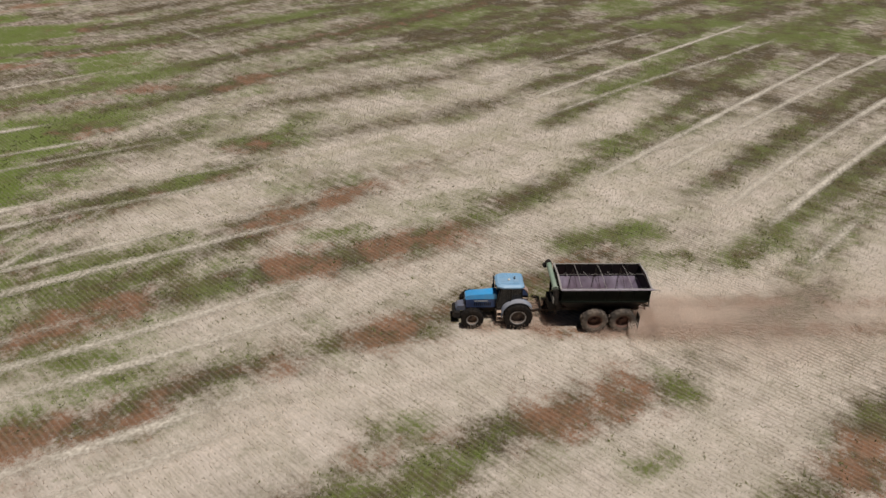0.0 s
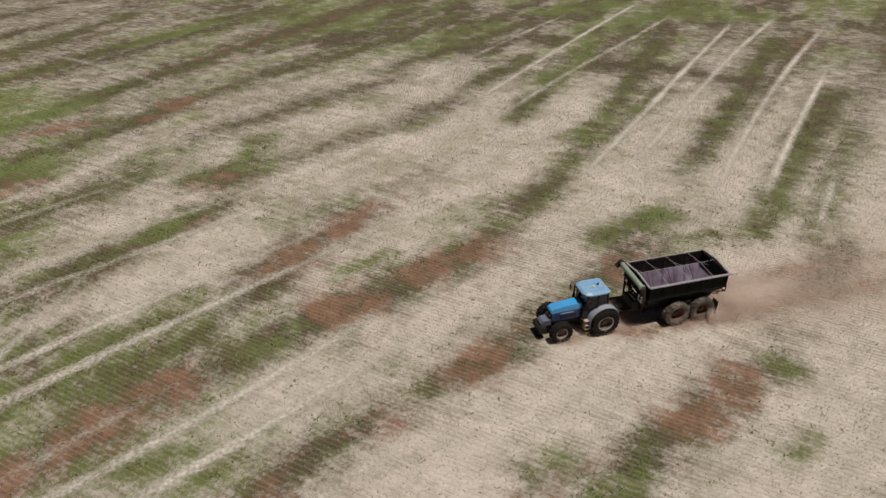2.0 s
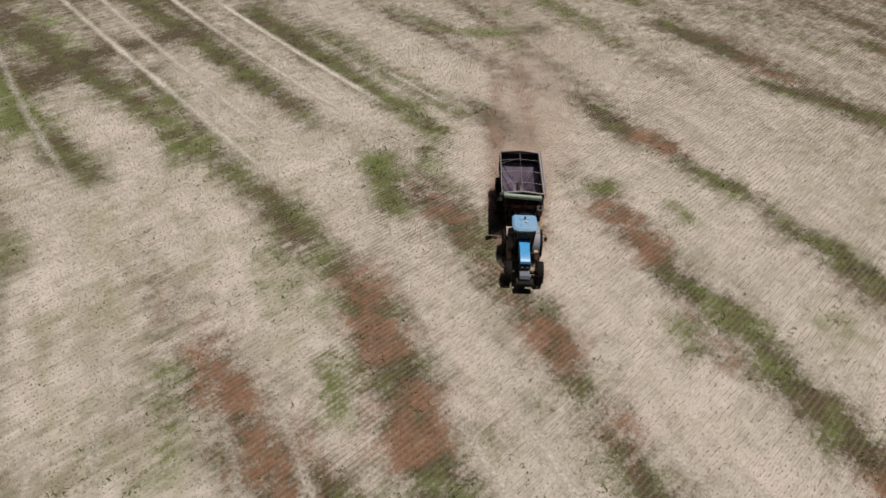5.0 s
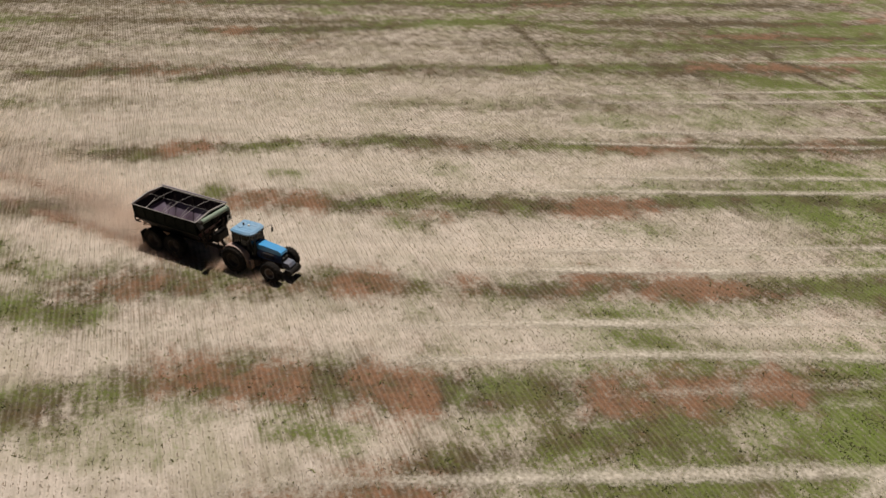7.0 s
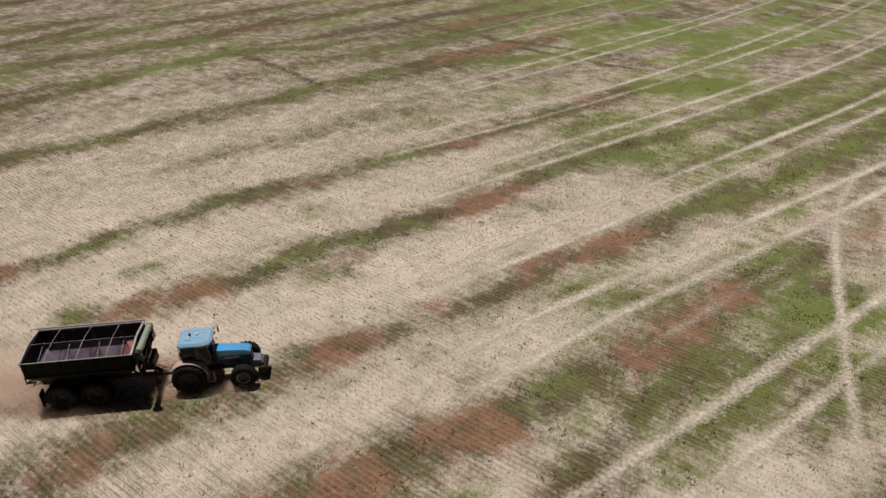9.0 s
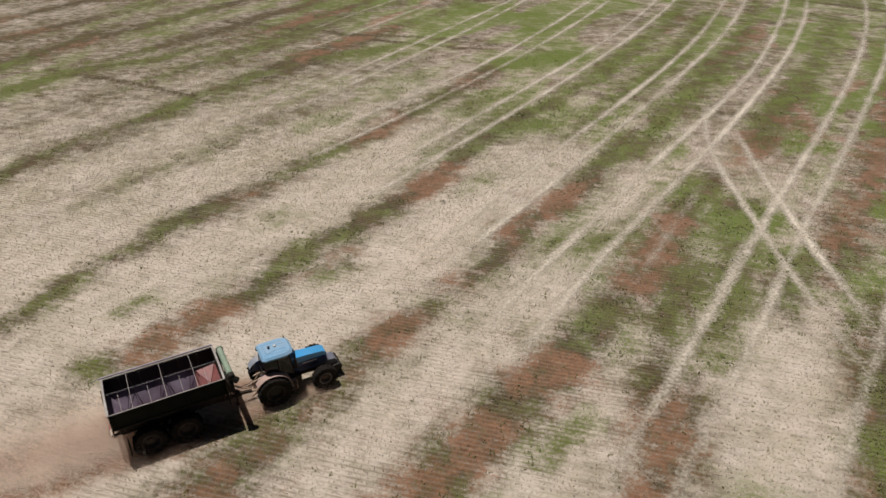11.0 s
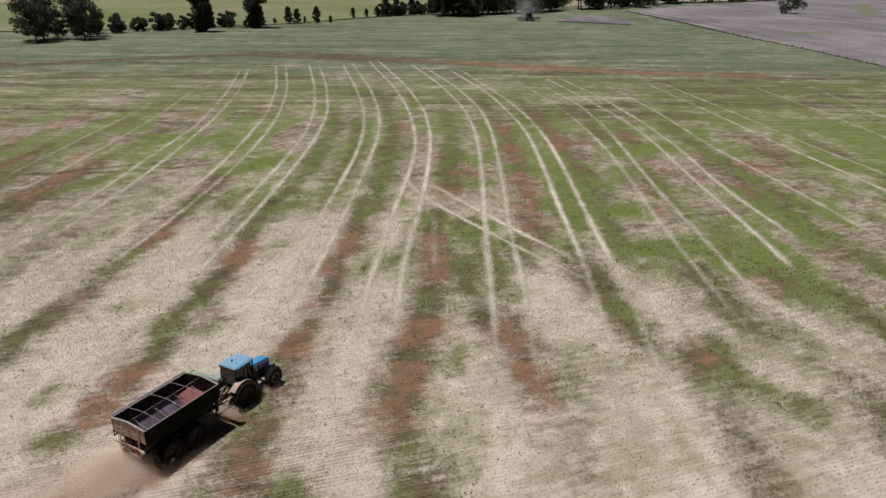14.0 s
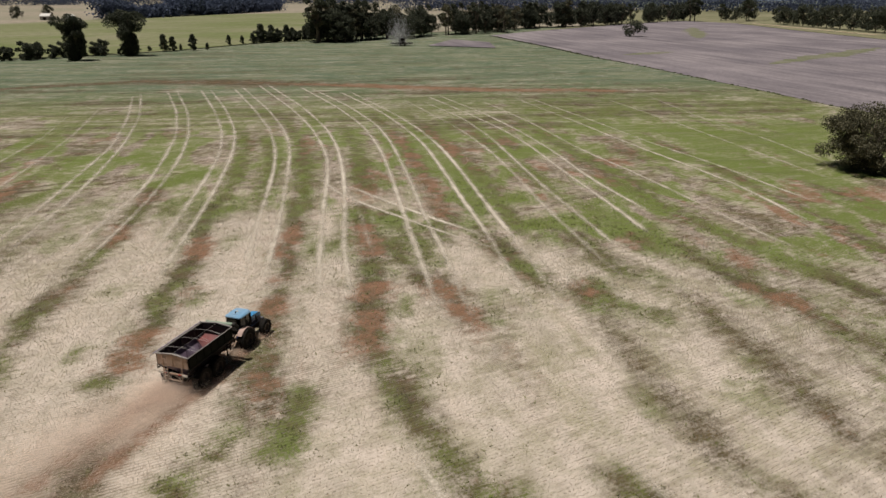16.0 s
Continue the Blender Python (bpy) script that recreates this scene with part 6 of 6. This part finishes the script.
tall_b = tree("gum_tree", "tall dark gum tree with a leaning open crown", 8, 19.8, 7.2, 34, 22000, 0.34, M_LEAF, 0.05, heavy=True)
tall_b.matrix_basis = pose(235, 211, 0, 0, 0, 140)
round_tree = tree("gum_tree", "broad dark gum tree in the far tree line", 5, 17, 7.4, 26, 4200, 0.46, M_LEAF, 0.16, clump=(0.20, 0.44))
round_tree.matrix_basis = pose(159, 228, 0)
high_tree = tree("gum_tree", "tall dark gum tree with a high ragged crown", 17, 22, 6.6, 26, 4000, 0.46, M_LEAF, 0.26, clump=(0.18, 0.40))
high_tree.matrix_basis = pose(372, 163, -0.3)
open_tree = tree("gum_tree", "thin pale gum tree with open crown", 14, 19, 5.2, 11, 900, 0.55, M_LEAF_PALE, 0.35)
open_tree.matrix_basis = pose(498, 98, -0.3)
shrub = tree("hedge_shrub", "dark rounded shrub in the field hedge", 21, 5.5, 3.0, 10, 1100, 0.32, M_LEAF, 0.12)
shrub.matrix_basis = pose(199, 244, 0)
cone = tree("young_pine", "dark young conical pine by the hedge", 23, 8.0, 3.8, 18, 2400, 0.34, M_LEAF, 0.10, True)
cone.matrix_basis = pose(261, 213, 0)
lone = tree("lone_tree", "low broad dark tree standing alone in the ploughed field", 31, 11, 7.5, 14, 1800, 0.5, M_LEAF, 0.18)
lone.matrix_basis = pose(477, 2, -0.2)
near_tree = tree("paddock_tree", "broad olive-green gum tree standing in the weedy field", 37, 10.4, 7.6, 74, 46000, 0.15, M_LEAF_PALE, 0.07, clump=(0.15, 0.30))
near_tree.matrix_basis = pose(92, -63, 0)
rt = random.Random(77)
for ob in (round_tree, high_tree, open_tree, shrub, cone):
    tagged(ob, group="far tree line")
for x, y, k in ((150, 240, 1.15), (142, 232, 0.9), (168, 237, 0.75)):
    put(round_tree, x, y, k, rt.uniform(0, 360))
for i in range(30):
    put(shrub, 160 + i * 2.6 + rt.uniform(-2, 2), 250 - i * 0.8 + rt.uniform(-3, 3), rt.uniform(0.75, 1.45), rt.uniform(0, 360))
for x, y, k in ((224, 229, 0.7), (228, 225, 0.8), (230, 221, 0.8), (235, 216, 0.6), (248, 217, 0.7), (258, 219, 0.5)):
    put(shrub, x, y, k, rt.uniform(0, 360))
for x, y, k in ((264, 210, 0.9), (272, 204, 1.0), (270, 210, 0.4), (278, 200, 0.45), (310, 209, 0.7), (320, 207, 0.6), (326, 204, 0.75), (331, 206, 0.5)):
    put(cone, x, y, k, rt.uniform(0, 360))
for i in range(24):
    t = i / 23
    put(cone if i % 3 == 1 else shrub, 332 + t * 46, 203 - t * 15 + rt.uniform(-2, 2), rt.uniform(0.95, 1.35), rt.uniform(0, 360))
# the wood along the field's top edge and on past the ploughed field
edge = [(346, 168), (378, 157), (410, 140), (479, 113), (519, 102), (575, 86), (624, 52), (688, 24), (765, -16), (831, -94)]
for i in range(150):
    t = (i / 149) ** 1.25 * (len(edge) - 1)
    a = min(int(t), len(edge) - 2)
    x = edge[a][0] + (edge[a + 1][0] - edge[a][0]) * (t - a)
    y = edge[a][1] + (edge[a + 1][1] - edge[a][1]) * (t - a)
    if 0.80 < t / 9 < 0.84 or 0.94 < t / 9 < 0.96:
        continue
    put((round_tree, high_tree, round_tree, open_tree, round_tree, high_tree, round_tree)[i % 7], x + rt.uniform(0, 20), y + rt.uniform(-4, 16), rt.uniform(0.65, 1.12) * (1 + 0.15 * (t > 5 or t < 1.2)), rt.uniform(0, 360))
for i in range(12):
    put(round_tree, 746 - i * 14 + rt.uniform(-5, 5), -117 - i * 5.2 + rt.uniform(-3, 3), rt.uniform(0.8, 1.25), rt.uniform(0, 360))
for x, y, k in ((520, 640, 1.0), (560, 640, 0.8), (620, 660, 0.8), (950, 400, 0.9), (1010, 440, 0.8)):
    put(round_tree, x, y, k, rt.uniform(0, 360))


# ---- far woods and hills, too far to tell one tree from the next ----
def woods(name, pts, depth, h, n, label, seed):
    g = np.random.default_rng(seed)
    p = np.array(pts, float)
    d = np.concatenate([[0], np.cumsum(np.hypot(*np.diff(p, axis=0).T))])
    t = g.uniform(0, d[-1], n)
    x, y = np.interp(t, d, p[:, 0]) + g.normal(0, depth, n), np.interp(t, d, p[:, 1]) + g.normal(0, depth, n)
    top = h * (0.55 + 0.75 * lattice(t / 14.0, t * 0 + seed, 3))
    z = top * g.uniform(0.02, 1, n) ** 0.7
    pos = np.stack([x, y, z], 1)
    a = g.normal(size=(n, 3)); a /= np.linalg.norm(a, axis=1)[:, None]
    b = np.cross(a, g.normal(size=(n, 3))); b /= np.linalg.norm(b, axis=1)[:, None]
    s = (g.uniform(0.8, 2.2, n))[:, None]
    V = np.stack([pos - a * s, pos + b * s * 0.7, pos + a * s, pos - b * s * 0.7], 1).reshape(-1, 3)
    me = bpy.data.meshes.new(name)
    me.from_pydata(V.tolist(), [], np.arange(n * 4).reshape(-1, 4).tolist())
    me.materials.append(M_HAZY_WOODS)
    return tagged(new(name, me), label, "woods", kind="stuff")


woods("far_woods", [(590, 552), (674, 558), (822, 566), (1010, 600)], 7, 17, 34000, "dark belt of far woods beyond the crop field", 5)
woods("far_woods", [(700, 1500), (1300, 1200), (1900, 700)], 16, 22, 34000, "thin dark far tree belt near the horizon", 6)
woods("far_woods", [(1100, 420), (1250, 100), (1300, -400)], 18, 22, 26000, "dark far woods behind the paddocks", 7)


def ridge(pts, z, label, seed):
    p = np.array(pts, float)
    n = 90
    t = np.linspace(0, len(p) - 1, n)
    x, y = np.interp(t, range(len(p)), p[:, 0]), np.interp(t, range(len(p)), p[:, 1])
    hgt = z * (0.45 + 0.75 * cloud(t * 3, t * 0, 6.0, seed, 3))
    bm = bmesh.new()
    r = []
    for k, f in ((0.0, 0.0), (0.5, 0.75), (1.0, 1.0), (1.4, 0.6)):
        r.append([bm.verts.new((x[i] * (1 + 0.08 * k), y[i] * (1 + 0.08 * k), hgt[i] * f - 2)) for i in range(n)])
    for a, b in zip(r, r[1:]):
        for i in range(n - 1):
            bm.faces.new((a[i], a[i + 1], b[i + 1], b[i]))
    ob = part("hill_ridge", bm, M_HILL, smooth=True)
    return tagged(ob, label, "hills", kind="structure")


# The blue-grey is distance haze painted into the hills' colour.
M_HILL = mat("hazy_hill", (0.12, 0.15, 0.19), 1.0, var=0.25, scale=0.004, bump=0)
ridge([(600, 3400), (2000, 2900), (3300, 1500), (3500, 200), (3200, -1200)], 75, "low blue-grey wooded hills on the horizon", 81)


# ---- a far homestead: pale iron roofs beyond the crop ----
def far_shed(x, y, l, w, h, turn):
    B = thing("farm_shed", pose(x, y, -0.35, 0, 0, turn), "far farm shed with pale walls and white iron roof", "shed", "far homestead")
    part("wall", boxes((-l / 2, l / 2, -w / 2, w / 2, 0, h)), M_SHED, B)
    part("roof", prism(bmesh.new(), [(-l / 2 - 0.4, h + 0.02), (-l / 2 - 0.4, h + 0.14), (0, h + 0.3 * w), (l / 2 + 0.4, h + 0.14), (l / 2 + 0.4, h + 0.02), (0, h + 0.3 * w - 0.12)], -w / 2 - 0.4, w / 2 + 0.4), M_WHITE, B, "white iron roof")
    part("door", boxes((-l / 2 - 0.04, -l / 2 + 0.02, -1.6, 1.6, 0.02, h * 0.8)), M_BLACK, B, "dark open doorway")


M_SHED = mat("pale_shed_wall", (0.46, 0.45, 0.44), 0.8, var=0.15, scale=0.5)
far_shed(555, 594, 16, 9, 4.2, 30)
far_shed(578, 588, 10, 7, 3.6, 75)


# ---- a second machine far off at the field's top edge, raising dust ----
def far_machine():
    T = thing("seeding_tractor", pose(340, 117, -0.2, 0, 0, -155), "dark tractor with a wide implement far across the field", "tractor")
    bm = boxes((-1.0, 1.0, -0.45, 0.45, 0.9, 1.9))
    part("hood", bm, M_BLACK, T, bevel=0.1)
    part("cab", boxes((-2.4, -1.0, -0.8, 0.8, 1.0, 3.1)), M_BLACK, T, bevel=0.15)
    for x in (0.6, -1.9):
        for s in (-1, 1):
            b = bmesh.new()
            lathe(b, [(0.0, s * 0.2), (0.5, s * 0.22), (0.85, s * 0.25), (0.9, s * 0.1), (0.9, -s * 0.1), (0.85, -s * 0.25), (0.0, -s * 0.2)], 18)
            w = part("wheel", b, M_RUBBER, T, smooth=True)
            w.location = (x, s * 0.95, 0.9)
    part("drawbar", boxes((-5.0, -2.4, -0.1, 0.1, 0.6, 0.8)), M_BLACK, T)
    part("hopper_bin", prism(bmesh.new(), [(-8.0, 2.9), (-5.0, 2.9), (-5.6, 1.0), (-7.4, 1.0)], -1.3, 1.3), M_CHASSIS, T, bevel=0.08)
    part("implement_frame", boxes((-8.6, -7.6, -5.0, 5.0, 0.5, 0.9), (-6.0, -5.2, -4.5, 4.5, 0.5, 0.8)), M_CHASSIS, T, bevel=0.05)
    T.scale = (1.3, 1.3, 1.3)
    return T


far_machine()

# ---- the dust that hangs behind the wheels ----
M_DUSTY = island_mat("airborne_dust", (0.78, 0.64, 0.54), (0.90, 0.775, 0.67), 1.0, 0.5)
M_DUSTY_RED = island_mat("reddish_wheel_dust", (0.50, 0.345, 0.26), (0.64, 0.475, 0.375), 1.0, 0.4)
M_DUSTY_PALE = island_mat("pale_airborne_dust", (0.55, 0.55, 0.56), (0.72, 0.72, 0.73), 1.0, 0.5)


def specks(name, pos, size, material, label, seed):
    g = np.random.default_rng(seed)
    n = len(pos)
    a = g.normal(size=(n, 3)) * (1, 1, 0.25); a /= np.linalg.norm(a, axis=1)[:, None]
    b = np.cross(a, g.normal(size=(n, 3)) * 0.25 + (0, 0, 1)); b /= np.linalg.norm(b, axis=1)[:, None]
    s = (size * g.uniform(0.5, 1.5, n))[:, None]
    V = np.stack([pos - a * s, pos + a * s * 0.6 + b * s, pos + a * s * 0.6 - b * s], 1).reshape(-1, 3)
    me = bpy.data.meshes.new(name)
    me.vertices.add(n * 3)
    me.vertices.foreach_set("co", V.astype(np.float32).ravel())
    me.loops.add(n * 3)
    me.loops.foreach_set("vertex_index", np.arange(n * 3, dtype=np.int32))
    me.polygons.add(n)
    me.polygons.foreach_set("loop_start", np.arange(0, n * 3, 3, dtype=np.int32))
    me.update(calc_edges=True)
    me.materials.append(material)
    return tagged(new(name, me), label, "dust", kind="stuff")


def dust_trail(n, seed):
    g = np.random.default_rng(seed)
    t = g.uniform(0, 1, n) ** 1.5
    x = -1.5 - 34 * t
    wide = 1.6 + 6.5 * t
    puff = lattice(x * 0.45, g.uniform(0, 1, n) * 0 + 2.0, 8)
    y = 0.3 + 3.0 * t + wide * g.normal(0, 0.6, n)
    z = np.abs(g.normal(0, 1, n)) * (0.55 + 2.8 * t) * (0.6 + 0.9 * puff)
    pos = np.stack([x, y, z + 0.03], 1)
    ok = g.uniform(0, 1, n) < 0.35 + 0.9 * cloud(pos[:, 0] + pos[:, 2] * 2, pos[:, 1], 3.2, 88, 2) - 0.25
    return pos[ok & ((pos[:, 0] < -2.9) | (pos[:, 2] < 0.9))]


specks("dust_cloud", dust_trail(1150000, 3), 0.0095, M_DUSTY, "pale pinkish-brown dust drifting low behind the trailer", 4)
gd = np.random.default_rng(9)
wheel_dust = np.concatenate([np.stack([gd.normal(cx, 0.7, 12000), gd.normal(cy * 1.15, 0.38, 12000), np.abs(gd.normal(0, 0.20, 12000)) + 0.02], 1)
                             for cx, cy in ((4.0, 0.95), (4.0, -0.95), (7.1, 0.95), (7.1, -0.95), (-2.4, 1.3), (-2.4, -1.3), (-0.3, 1.4), (-0.3, -1.4), (-3.6, 0.6), (3.4, 0.0))])
specks("dust_cloud", wheel_dust, 0.008, M_DUSTY_RED, "reddish dust thrown up round the wheels", 5)
puff = np.stack([gd.normal(345, 3, 26000), gd.normal(121, 3, 26000), np.abs(gd.normal(0, 6.5, 26000))], 1)
specks("dust_cloud", puff, 0.08, M_DUSTY_PALE, "pale dust plume over the far machine", 6)
